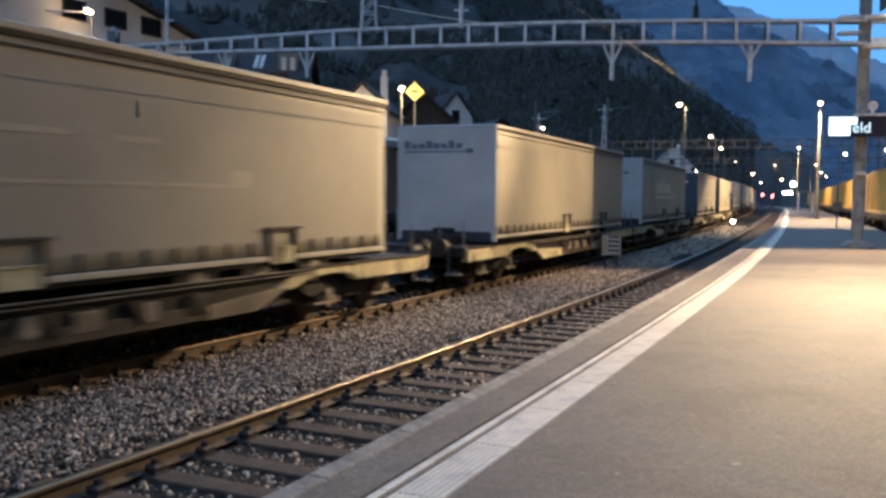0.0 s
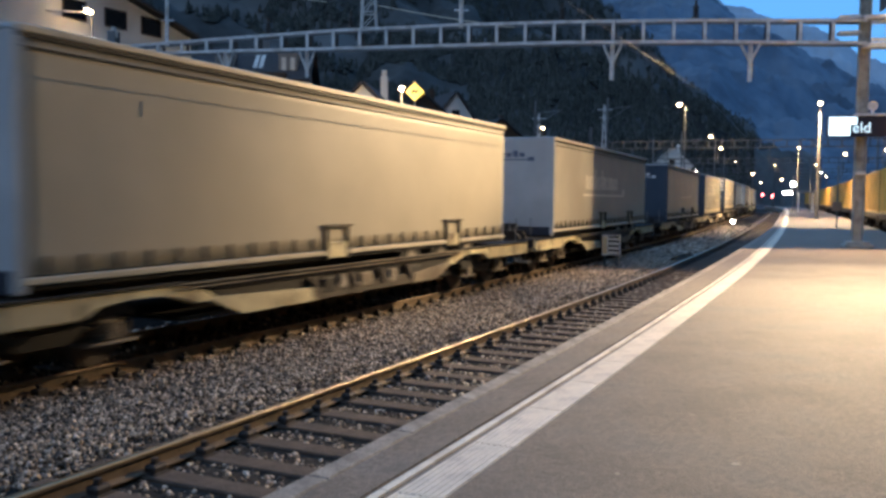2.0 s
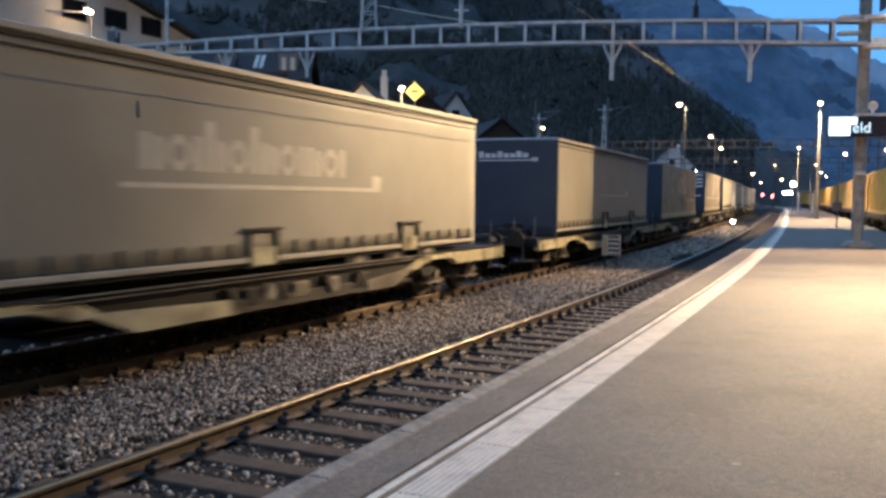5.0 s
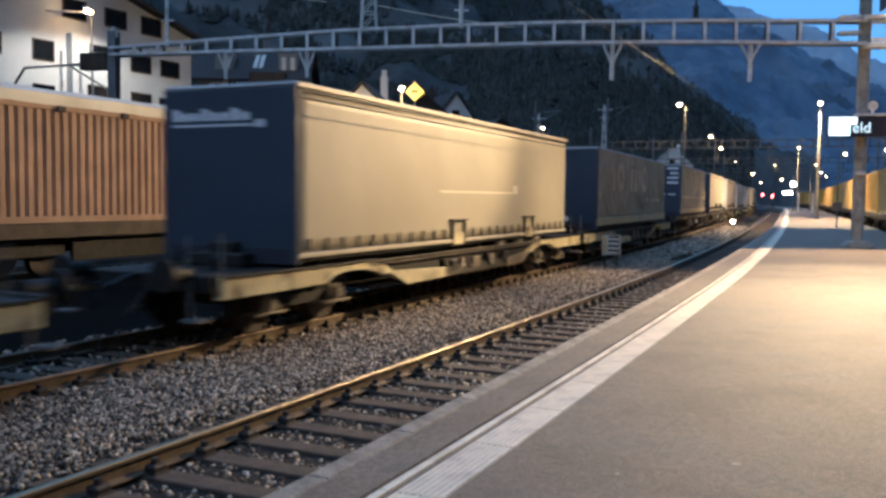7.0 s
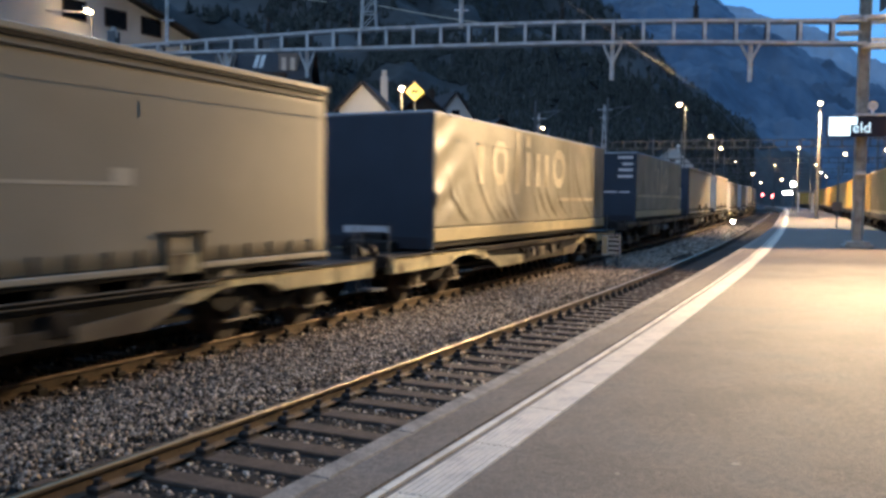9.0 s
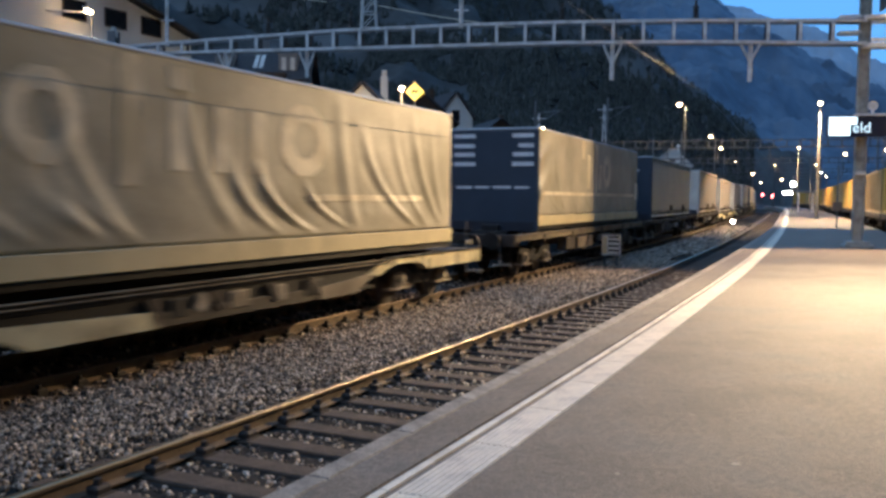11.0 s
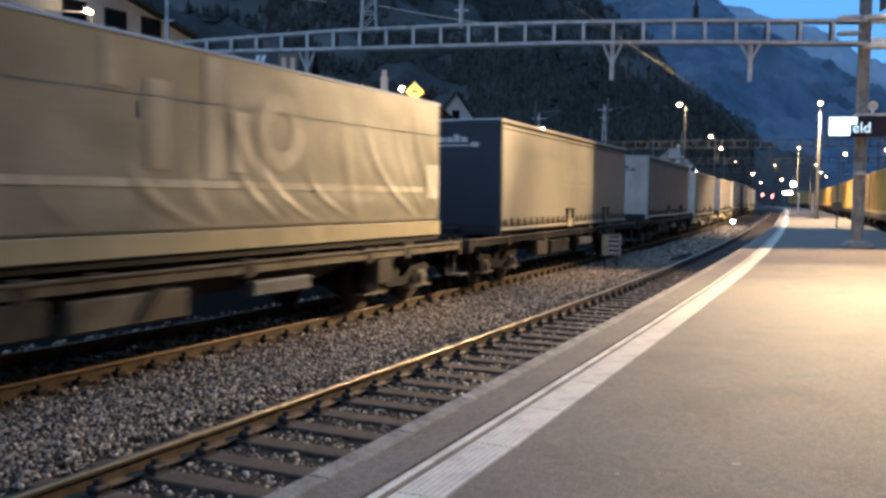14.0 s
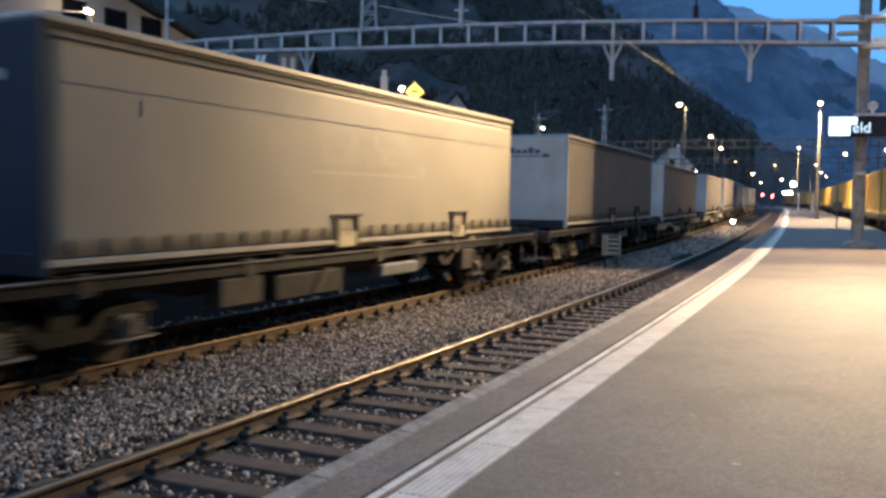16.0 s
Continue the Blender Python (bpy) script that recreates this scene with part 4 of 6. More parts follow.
        for sd in (-1, 1):
            for y in (1.9, 6.0, 10.2, L - 3.2):
                part("body_support", boxes((sd * 1.0 - 0.18, sd * 1.0 + 0.18, y, y + 0.35, 1.03, 1.135)), "black", t)
        part("deck_frame", boxes((-1.1, -0.9, 0.1, L - 0.1, 0.95, 1.05), (0.9, 1.1, 0.1, L - 0.1, 0.95, 1.05), *[(-1.1, 1.1, y, y + 0.15, 0.94, 1.04) for y in np.linspace(0.2, L - 0.4, 9)]), "black", t)
    for y, d in ((0.0, -1), (L, 1)):
        y2 = y + d * 0.14
        part("headstock", boxes((-1.3, 1.3, min(y, y2), max(y, y2), *((0.74, 0.97) if style == "cream" else (0.82, 1.12))), bevel=0.015), "black" if style == "cream" else "brown", t, "blackened headstock beam")
        part("end_deck", boxes((-1.2, 1.2, min(y, y - d * 2.2), max(y, y - d * 2.2), *((0.89, 0.93) if style == "cream" else (0.98, 1.03)))), "black", t)
        for sd in (-1, 1):
            bf = bmesh.new()
            rod(bf, (sd * 0.875, y2, 0.98), (sd * 0.875, y2 + d * 0.40, 0.98), 0.11, n=14)
            rod(bf, (sd * 0.875, y2 + d * 0.40, 0.98), (sd * 0.875, y2 + d * 0.46, 0.98), 0.21, n=20)
            part("buffer", bf, "black", t)
            part("step", boxes((sd * 1.1 - 0.17, sd * 1.1 + 0.17, min(y2, y2 + d * 0.2), max(y2, y2 + d * 0.2), 0.38, 0.41), (sd * 1.1 - 0.17, sd * 1.1 - 0.14, min(y2, y2 + d * 0.04), max(y2, y2 + d * 0.04), 0.4, 0.9)), "galv_dark", t)
        part("coupling", rods(((0, y2, 0.95), (0, y2 + d * 0.5, 0.8), 0.05), ((0.3, y2, 0.85), (0.2, y2 + d * 0.35, 0.45), 0.025)), "black", t)
        if style == "cream":
            for x, h in ((0.55, 1.45), (1.12, 1.5)):
                part("end_hoop", hoop(x - 0.42, y - d * 0.9, 0.93, 0.34, 0.3), "black", t, "black steel end hoop") if x < 1 else None
                part("stanchion", rods(((x, y - d * 0.25, 0.92), (x, y - d * 0.25, h), 0.016)), "galv_dark", t, "grey stanchion post")
            part("hose", rods(((-0.5, y2, 0.9), (-0.42, y2 + d * 0.3, 0.5), 0.03), ((-0.42, y2 + d * 0.3, 0.5), (-0.3, y2 + d * 0.42, 0.85), 0.03)), "rubber", t)
    part("trestle", boxes((-0.5, 0.5, 1.5, 2.2, 0.93, 1.14), (-0.25, 0.25, 1.6, 2.1, 1.1, 1.3), bevel=0.03), "black", t)
    bogie(t, 2.25)
    bogie(t, L - 2.25)
    MOVING.append((t, s0, TRAIN, 2.25, L - 2.25, -SPEED, 0.0))
    return t


def freight_train():
    G, N, W = "grey", "navy", "light"
    grey_l = "curtain-sided trailer with beige tarpaulin and grey front wall"
    navy_l = "curtain-sided trailer with cream tarpaulin and navy front wall"
    bag_l = "swap body with sagging olive tarpaulin and navy end wall"
    dark_l = "curtain-sided trailer with taupe tarpaulin and pale front wall"
    navy_g = "curtain-sided trailer with taupe tarpaulin and navy front wall"
    light_l = "curtain-sided trailer with beige tarpaulin and off-white front wall"
    def faint_line(t):
        part("emblem_line", print_on([(3.2, 9.2, 2.1, 2.15, False), (9.2, 9.6, 2.1, 2.33, False)], False, 4, 1.17, 3.57), "mark_faint", t, "faded pale printed line")
        for y0, y1, z0 in ((5.6, 6.6, 2.62), (7.2, 7.9, 2.6), (3.9, 4.5, 2.95)):
            part("print_shape", print_on([(y0, y1, z0, z0 + 0.07, False)], False, 4, 1.17, 3.57), "mark_faint", t, "faded pale printed shape")

    rows = [
        (-6.1, G, "tarp", grey_l, "taut", faint_line),
        (12.5, G, "tarp_warm", grey_l, "taut", emblem_small("mark_dark")),
        (29.63, G, "tarp", grey_l, "taut", both(emblem_small("mark_dark"), emblem_side(3.6, 2.3, 0.64, "mark", 12))),
        (49.0, N, "tarp_warm", navy_l, "taut", both(emblem_small("mark_white"), lambda t: part("emblem_line", print_on([(5.0, 9.2, 2.1, 2.14, False), (9.2, 9.5, 2.1, 2.3, False)], False, 37, 1.17, 3.57), "mark", t, "pale printed line"))),
        (66.3, N, "tarp_olive", bag_l, "baggy", both(emblem_broad(48, True), lambda t: part("print_bar", boxes((-0.75, 0.3, -0.005, 0, 1.28, 1.42)), "mark_white", t))),
        (85.4, N, "tarp_olive", bag_l, "baggy", both(emblem_bars, emblem_broad(59, False))),
        (101.7, N, "tarp_warm", navy_l, "taut", both(emblem_small("mark_white"), emblem_side(5.2, 2.36, 0.5, "mark_faint", 8))),
        (119.9, W, "tarp_grey", dark_l, "taut", emblem_small("mark_dark")),
        (136.7, W, "tarp_grey", dark_l, "taut", None),
        # farther trailers in the darker tarpaulin, dimmed by colour against the yard lamps
        (156.1, G, "tarp_grey", dark_l, "taut", None),
        (173.0, W, "tarp_grey", dark_l, "taut", None),
        (192.4, N, "tarp_grey", navy_g, "taut", None),
        (209.2, W, "tarp_grey", dark_l, "taut", None),
        (228.6, G, "tarp_grey", dark_l, "taut", None),
        (245.4, W, "tarp_grey", dark_l, "taut", None),
        (264.8, N, "tarp_grey", navy_g, "taut", None),
    ]
    global TL
    for i, (s0, front, side, label, style, em) in enumerate(rows):
        TL = (13.32, 13.2, 13.36, 13.5, 13.55, 12.95, 13.35)[i] if i < 7 else 13.5
        nxt = rows[i + 1][0] if i + 1 < len(rows) else s0 + 17.5
        length = min(17.2, nxt - s0 - 0.75 if nxt - s0 < 17.6 else 16.6)
        cream = i < 5 or i in (8, 9, 12, 13)
        trailer(front, side, label, s0, style, i * 11 + 3, em, 0.0 if cream else 0.16)
        wagon(s0 - 1.8, length, "cream" if cream else "dark", "cream and grimy pocket wagon carrying a semi-trailer" if cream else "dark brown flat wagon carrying a trailer body", "wornplate" if i == 5 else "black")


# ---- standing containers and the train beyond the platform ----
def corrugated(x, y0, y1, z0, z1, pitch, depth, face):
    """A corrugated steel wall with its own thickness."""
    n = int((y1 - y0) / pitch)
    prof = []
    for i in range(n):
        y = y0 + i * pitch
        prof += [(y, 0), (y + pitch * 0.28, 0), (y + pitch * 0.48, depth), (y + pitch * 0.78, depth)]
    prof.append((y1, 0))
    bm = bmesh.new()
    cols = []
    for y, d in prof:
        cols.append([bm.verts.new((x - face * d, y, z)) for z in (z0, z1)] + [bm.verts.new((x - face * 0.09, y, z)) for z in (z1, z0)])
    for a, b in zip(cols, cols[1:]):
        for i in range(4):
            j = (i + 1) % 4
            bm.faces.new((a[i], b[i], b[j], a[j]))
    bmesh.ops.recalc_face_normals(bm, faces=bm.faces)
    return bm


def container(m, length, z0, z1, paint, label, group, tarp):
    t = thing("freight_container", m, label, "container", group)
    for sd in (1, -1):
        part("side_wall", corrugated(sd * 1.2, 0.15, length - 0.15, z0 + 0.15, z1 - 0.12, 0.25 if tarp else 0.28, 0.06, sd), paint, t)
        a, b = sorted((sd * 1.08, sd * 1.22))
        part("bottom_rail", boxes((a, b, 0, length, z0, z0 + 0.16), bevel=0.01), paint, t)
        part("top_rail", boxes((a, b, 0, length, z1 - 0.13, z1), bevel=0.01), paint, t)
        for y in (0.0, length - 0.16):
            part("corner_post", boxes((a, b, y, y + 0.16, z0, z1 + 0.01), bevel=0.01), paint, t)
    for y in (0.02, length - 0.1):
        part("end_wall", boxes((-1.1, 1.1, y, y + 0.08, z0 + 0.05, z1 - 0.02)), paint, t)
    if tarp:
        bm = bmesh.new()
        prof = [(-1.26, z1 - 0.02), (-1.27, z1 + 0.24), (-0.6, z1 + 0.42), (0, z1 + 0.46), (0.6, z1 + 0.42), (1.27, z1 + 0.24), (1.26, z1 - 0.02)]
        rows = []
        for i in range(31):
            y = length * i / 30
            rows.append([bm.verts.new((x * (1 + 0.006 * math.sin(i * 2.1)), y, z + (0.03 * noise.noise((y, x, 3)) if z > z1 else 0.035 * noise.noise((y * 1.9, 0.5, 8))))) for x, z in prof])
        for a, b in zip(rows, rows[1:]):
            for j in range(6):
                bm.faces.new((a[j], a[j + 1], b[j + 1], b[j]))
        for r, rev in ((rows[0], False), (rows[-1], True)):
            bm.faces.new(r if rev else r[::-1])
        part("end_panel", boxes((-0.35, 0.75, -0.03, 0.015, z0 + 0.3, z1 - 0.45), bevel=0.01), "light", t, "pale end panel")
        part("end_frame", boxes((-1.05, -0.9, -0.05, 0.015, z0, z1), (0.9, 1.05, -0.05, 0.015, z0, z1), (-0.9, 0.9, -0.05, 0.015, z1 - 0.3, z1 - 0.12), bevel=0.01), paint, t)
        part("tarpaulin_cover", bm, "light", t, "pale tarpaulin cover", smooth=False)
        for i in range(int(length / 2)):
            part("tie_down", boxes((1.25, 1.31, 0.9 + i * 2, 1.15 + i * 2, z1 - 0.16, z1 - 0.02), bevel=0.02), "black", t, "dark tie-down")
    else:
        part("roof", boxes((-1.1, 1.1, 0.05, length - 0.05, z1 - 0.06, z1 - 0.02)), paint, t)
    return t


def flat_under(m, length, label, group, paint="dirty"):
    t = thing("container_wagon", m, label, "freight wagon", group)
    for sd in (1, -1):
        a, b = sorted((sd * 1.1, sd * 1.26))
        part("sole_bar", boxes((a, b, -0.3, length + 0.3, 0.95, 1.3), bevel=0.02), paint, t)
    part("deck", boxes((-1.1, 1.1, -0.3, length + 0.3, 1.1, 1.28)), "black", t)
    for x in (0.55, 0.95):
        part("ladder_rail", rods(((x, -0.42, 0.45), (x, -0.42, 1.5), 0.03)), "column", t, "grey-green ladder rail")
    for z in (0.6, 0.9, 1.2):
        part("ladder_rung", rods(((0.55, -0.42, z), (0.95, -0.42, z), 0.02)), "column", t)
    # black sill and plate added for the shade under the wagon
    part("centre_sill", boxes((-0.3, 0.3, -0.3, length + 0.3, 0.55, 1.1), bevel=0.02), "black", t)
    part("side_skirt", boxes((0.85, 0.95, 3.6, length - 3.6, 0.35, 1.1), bevel=0.02), "black", t)
    part("tank", rods(((0.2, 5.0, 0.7), (0.2, 7.0, 0.7), 0.22), n=14), "black", t)
    for y in (2.0, length - 2.0):
        bm = bmesh.new()
        for sd in (-1, 1):
            box(bm, sd * 1.0 - 0.07, sd * 1.0 + 0.07, y - 1.3, y + 1.3, 0.5, 0.78, 0.03)
        b = part("bogie", bm, "black", t)
        for d in (-0.9, 0.9):
            w = new("wheelset", WHEELSET)
            w.parent = b
            w.matrix_local = pose(0, y + d, 0.46)
            WHEELS.append((w, y + d))
    return t


def standing_train():
    for s0, L in ((-10.3, 15.4), (5.85, 15.4), (23.4, 15.4)):
        m = on_line(s0 + L / 2, -13.3) @ pose(0, -L / 2, 0)
        flat_under(m, L, "grimy container wagon standing on a far track", "standing wagons")
        container(m, L, 1.31, 4.06, "rust", "red-brown corrugated open container under a pale tarpaulin", "standing containers", True)


RIGHT_O = 8.95


def right_train():
    s = -38.0
    rnd = random.Random(4)
    i = 0
    while s < 190:
        L = 13.4
        w = flat_under(on_line(s, RIGHT_O), L, "dark container wagon rolling beyond the platform", "wagons beyond the platform", "black")
        c = container(on_line(s, RIGHT_O), L, 1.31, 3.95, "gold" if i % 3 != 1 else "tan", "dull yellow corrugated container on a wagon", "containers beyond the platform", False)
        for t in (w, c):
            MOVING.append((t, s, RIGHT_O, 2.0, L - 2.0, SPEED_R, 0.0))
        s += 14.3
        i += 1


# ---- overhead gantry ----
GA, GB = Vector((13.44, 28.62, 0)), Vector((-12.7, 34.2, 0))


def lower_z(u):
    return float(np.interp(u, [0, 0.2, 0.36, 1.0], [7.0, 7.18, 7.26, 7.26]))


def upper_z(u):
    return float(np.interp(u, [0, 0.1, 0.2, 0.36, 0.5, 0.66, 0.83, 1.0], [7.8, 7.88, 7.97, 8.04, 8.05, 7.99, 7.81, 7.6]))


def gantry_point(u):
    p = GA.lerp(GB, u)
    return Vector((p.x, p.y, 0))


def gantry():
    d = (GB - GA).normalized()
    rz = math.degrees(math.atan2(d.y, d.x))
    g = thing("overhead_gantry", Matrix(), "galvanised steel overhead line gantry spanning the tracks", "gantry")
    for nm, fz, e0, e1 in (("lower_chord", lower_z, 0.0, 0.095), ("upper_chord", upper_z, -0.085, 0.0)):
        for w in (-0.22, 0.22):
            bm = bmesh.new()
            rows = []
            for i in range(41):
                u = i / 40 * 1.003
                c = gantry_point(u)
                z0, z1 = fz(u) + e0, fz(u) + e1
                n = Vector((-d.y, d.x, 0))
                rows.append([bm.verts.new(c + n * (w + a) + Vector((0, 0, z))) for a, z in ((-0.05, z0), (0.05, z0), (0.05, z1), (-0.05, z1))])
            for a, b in zip(rows, rows[1:]):
                for j in range(4):
                    bm.faces.new((a[j], b[j], b[(j + 1) % 4], a[(j + 1) % 4]))
            bm.faces.new(rows[0])
            bm.faces.new(rows[-1][::-1])
            bmesh.ops.recalc_face_normals(bm, faces=bm.faces)
            # the back chord takes a darker steel, its shade put into the colour
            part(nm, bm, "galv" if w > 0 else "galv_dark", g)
    span = (GB - GA).length
    n = 27
    for i in range(1, n):
        u = i / n
        c = gantry_point(u)
        zb, zt = lower_z(u), upper_z(u)
        m = Matrix.Translation(c) @ pose(0, 0, 0, 0, 0, rz)
        for w in (-0.22, 0.22):
            # back battens likewise are coloured brown for shade
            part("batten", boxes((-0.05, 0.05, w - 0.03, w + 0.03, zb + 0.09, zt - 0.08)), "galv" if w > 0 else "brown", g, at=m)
    # drop posts with their braces
    for u, zl in ((0.13, 5.91), (0.297, 6.04), (0.707, 6.33), (0.827, 6.32)):
        c = gantry_point(u)
        zb, zt = lower_z(u), upper_z(u)
        m = Matrix.Translation(c) @ pose(0, 0, 0, 0, 0, rz)
        part("drop_post", rods(((0, 0, zl), (0, 0, zb), 0.075), ((0, 0, 6.55), (-0.3, 0, zb), 0.045), ((0, 0, 6.55), (0.3, 0, zb), 0.045)), "galv", g, at=m)
    # insulators above the upper chord
    for u in (0.196, 0.361, 0.644, 0.763):
        c = gantry_point(u)
        zb, zt = lower_z(u), upper_z(u)
        bm = bmesh.new()
        for k in range(4):
            rod(bm, (0, 0, zt + 0.08 + k * 0.11), (0, 0, zt + 0.15 + k * 0.11), 0.12, 0.07, n=12)
        rod(bm, (0, 0, zt), (0, 0, zt + 0.65), 0.045)
        part("insulator", bm, "brown", g, "brown ribbed insulator", at=Matrix.Translation(c))
    for u, h in ((0.493, 10.5), (0.916, 10.5)):
        c = gantry_point(u)
        zb, zt = lower_z(u), upper_z(u)
        part("top_pole", rods(((0, 0, zt - 0.1), (0, 0, h), 0.075), ((-0.25, 0, 8.55), (0.25, 0, 8.55), 0.03)), "galv", g, at=Matrix.Translation(c))
    # slender lattice mast on top of the gantry
    c = gantry_point(0.619)
    zt = upper_z(0.619)
    bm = bmesh.new()
    for a in (-1, 1):
        for b in (-1, 1):
            rod(bm, (a * 0.27, b * 0.27, zt - 0.1), (a * 0.12, b * 0.12, 12.5), 0.035)
    for k in range(8):
        w0, w1 = 0.27 - 0.018 * k, 0.27 - 0.018 * (k + 1)
        z0, z1 = zt + k * 0.56, zt + (k + 1) * 0.56
        for b in (-1, 1):
            rod(bm, (-w0, b * w0, z0), (w0, b * w0, z0), 0.025, n=5)
            rod(bm, (-w0, b * w0, z0), (w1, b * w1, z1), 0.018, n=5)
    part("lattice_mast", bm, "galv", g, "slender pale lattice mast", at=Matrix.Translation(c))
    # columns
    m = Matrix.Translation(GA) @ pose(0, 0, 0, 0, 0, rz)
    bm = boxes((-0.16, -0.135, -0.15, 0.15, PLAT, 12.0), (0.135, 0.16, -0.15, 0.15, PLAT, 12.0), (-0.135, 0.135, -0.012, 0.012, PLAT, 12.0), bevel=0.003)
    part("column", bm, "column", g, "grey-green steel H-section column", at=m)
    part("base_plate", boxes((-0.44, 0.44, -0.34, 0.34, PLAT, PLAT + 0.10), (-0.34, 0.34, -0.26, 0.26, PLAT + 0.10, PLAT + 0.2), bevel=0.02), "column", g, at=m)
    part("column_band", boxes((-0.16, 0.16, -0.17, 0.17, 2.86, 2.98), bevel=0.01), "light", g, "pale band round the column", at=m)
    part("column_notice", boxes((-0.1, 0.1, -0.04, -0.013, 1.55, 2.35), bevel=0.004), "light", g, "pale notice plate", at=m)
    part("column_notice", boxes((-0.1, 0.1, -0.04, -0.013, 0.85, 1.47), bevel=0.004), "galv", g, at=m)
    part("beam_bracket", boxes((-0.75, 0.1, -0.24, 0.24, 6.9, 7.06), (-0.75, 0.1, -0.24, 0.24, 7.8, 7.93), (0.15, 0.8, -0.22, 0.22, 7.35, 7.45), (0.15, 0.8, -0.22, 0.22, 7.85, 7.95), bevel=0.01), "galv", g, at=m)
    part("side_beam", boxes((0.15, 9.0, -0.2, -0.1, 7.45, 7.55), (0.15, 9.0, -0.2, -0.1, 8.0, 8.1), *[(x, x + 0.12, -0.2, -0.12, 7.55, 8.0) for x in np.arange(0.6, 9, 1.0)]), "galv", g, at=Matrix.Translation(GA) @ pose(0, 0, -0.35, 0, 0, rz + 180))
    part("flood_arm", rods(((13.44, 28.62, 9.5), (FLOOD[0] + 0.1, FLOOD[1] + 0.3, 9.5), 0.05), ((13.44, 28.62, 8.6), (FLOOD[0] - 0.3, FLOOD[1] + 0.9, 9.5), 0.035)), "galv_dark", g)
    part("flood_housing", boxes((-0.45, 0.45, 0.06, 0.5, 0.22, 0.6), bevel=0.05), "galv_dark", g, "floodlight housing", at=Matrix.Translation(FLOOD))
    # unseen plate added to end the floodlight in a sharp edge on the train
    mv = Matrix.Translation(FLOOD) @ pose(-0.495, 0.069, 0, 0, 0, -10.1)
    part("flood_visor", boxes((-0.008, 0.008, 0.0, 1.6, -1.0, 0.9), (-0.03, 0.008, 0.0, 0.03, -1.0, 0.9)), "galv_dark", g, "unseen plate added to cut off the floodlight", at=mv)
    m2 = Matrix.Translation(GB) @ pose(0, 0, 0, 0, 0, rz)
    part("column", boxes((-0.16, 0.16, -0.18, -0.155, -0.3, 8.2), (-0.16, 0.16, 0.155, 0.18, -0.3, 8.2), (-0.012, 0.012, -0.155, 0.155, -0.3, 8.2)), "galv_dark", g, at=m2)
    part("bracket_arm", rods(((0, 0, 7.05), (3.9, 0, 6.9), 0.05), ((0.1, 0, 5.9), (1.9, 0, 6.95), 0.04), ((3.9, 0, 6.9), (4.35, 0, 6.3), 0.05)), "galv_dark", g, at=m2)
    part("junction_box", boxes((0.2, 1.35, -0.2, 0.2, 6.75, 7.4), bevel=0.03), "timber", g, at=m2)
    part("cap_insulator", rods(((0, 0, 8.0), (0, 0, 8.35), 0.16, 0.1), n=12), "light", g, at=m2)


def station_sign():
    d = (GB - GA).normalized()
    m = Matrix.Translation(GA) @ pose(0, 0, 0, 0, 0, math.degrees(math.atan2(d.y, d.x)) + 180)
    t = thing("station_sign", m, "illuminated navy station name sign with white lettering", "sign")
    part("casing", boxes((-1.1, 2.4, -0.42, -0.22, 4.06, 4.72), bevel=0.02), "signface", t)
    part("top_bar", boxes((-0.3, 2.4, -0.46, -0.18, 4.72, 4.8), bevel=0.01), "galv", t)
    part("lit_panel", boxes((-1.06, -0.42, -0.432, -0.421, 4.1, 4.69), bevel=0.004), "signlit", t, "glaring pale blue lit panel")
    part("lit_bar", boxes((-0.42, -0.22, -0.432, -0.421, 4.45, 4.69), bevel=0.004), "signlit", t)
    cu = bpy.data.curves.new("lettering", "FONT")
    cu.body, cu.size, cu.extrude = "eld", 0.46, 0.004
    tmp = bpy.data.objects.new("lettering_text", cu)
    scene.collection.objects.link(tmp)
    bpy.context.view_layer.update()
    me = bpy.data.meshes.new_from_object(tmp.evaluated_get(bpy.context.evaluated_depsgraph_get()))
    bpy.data.objects.remove(tmp)
    me.materials.clear()
    me.materials.append(M["lettering"])
    ob = new("lettering", me)
    ob.parent = t
    ob.matrix_local = pose(-0.36, -0.43, 4.2, 90, 0, 0)
    part("top_lamp", rods(((0.25, -0.3, 4.8), (0.25, -0.3, 4.95), 0.05), ((0.25, -0.34, 5.05), (0.25, -0.26, 5.05), 0.15), n=14), "galv", t)


# ---- lamps, signs and signals ----
def street_lamp(name, x, y, z0, z1, arm, toward, label, white=False, r=0.09, head=0.5):
    t = thing(name, Matrix.Translation((x, y, z0)), label, "lamp")
    h = z1 - z0
    part("pole", rods(((0, 0, 0), (0, 0, h), r, r * 0.6), n=10), "gantry_grey" if name == "platform_lamp" else "galv_dark", t)
    part("base", boxes((-0.2, 0.2, -0.2, 0.2, 0, 0.12), bevel=0.02), "galv_dark", t)
    a = Matrix.Rotation(toward, 4, "Z")
    part("arm", rods(((0, 0, h - 0.05), (0, -arm, h + 0.12), 0.04)), "galv_dark", t, at=a)
    part("luminaire", boxes((-0.16, 0.16, -arm - head, -arm + 0.1, h + 0.1, h + 0.24), bevel=0.05), "galv", t, at=a)
    part("lamp_glass", boxes((-0.14, 0.14, -arm - head * 0.75, -arm + 0.02, h - 0.06, h + 0.1), bevel=0.07), "lampwhite" if white else "lampglow", t, "glowing lamp glass", at=a)
    return t


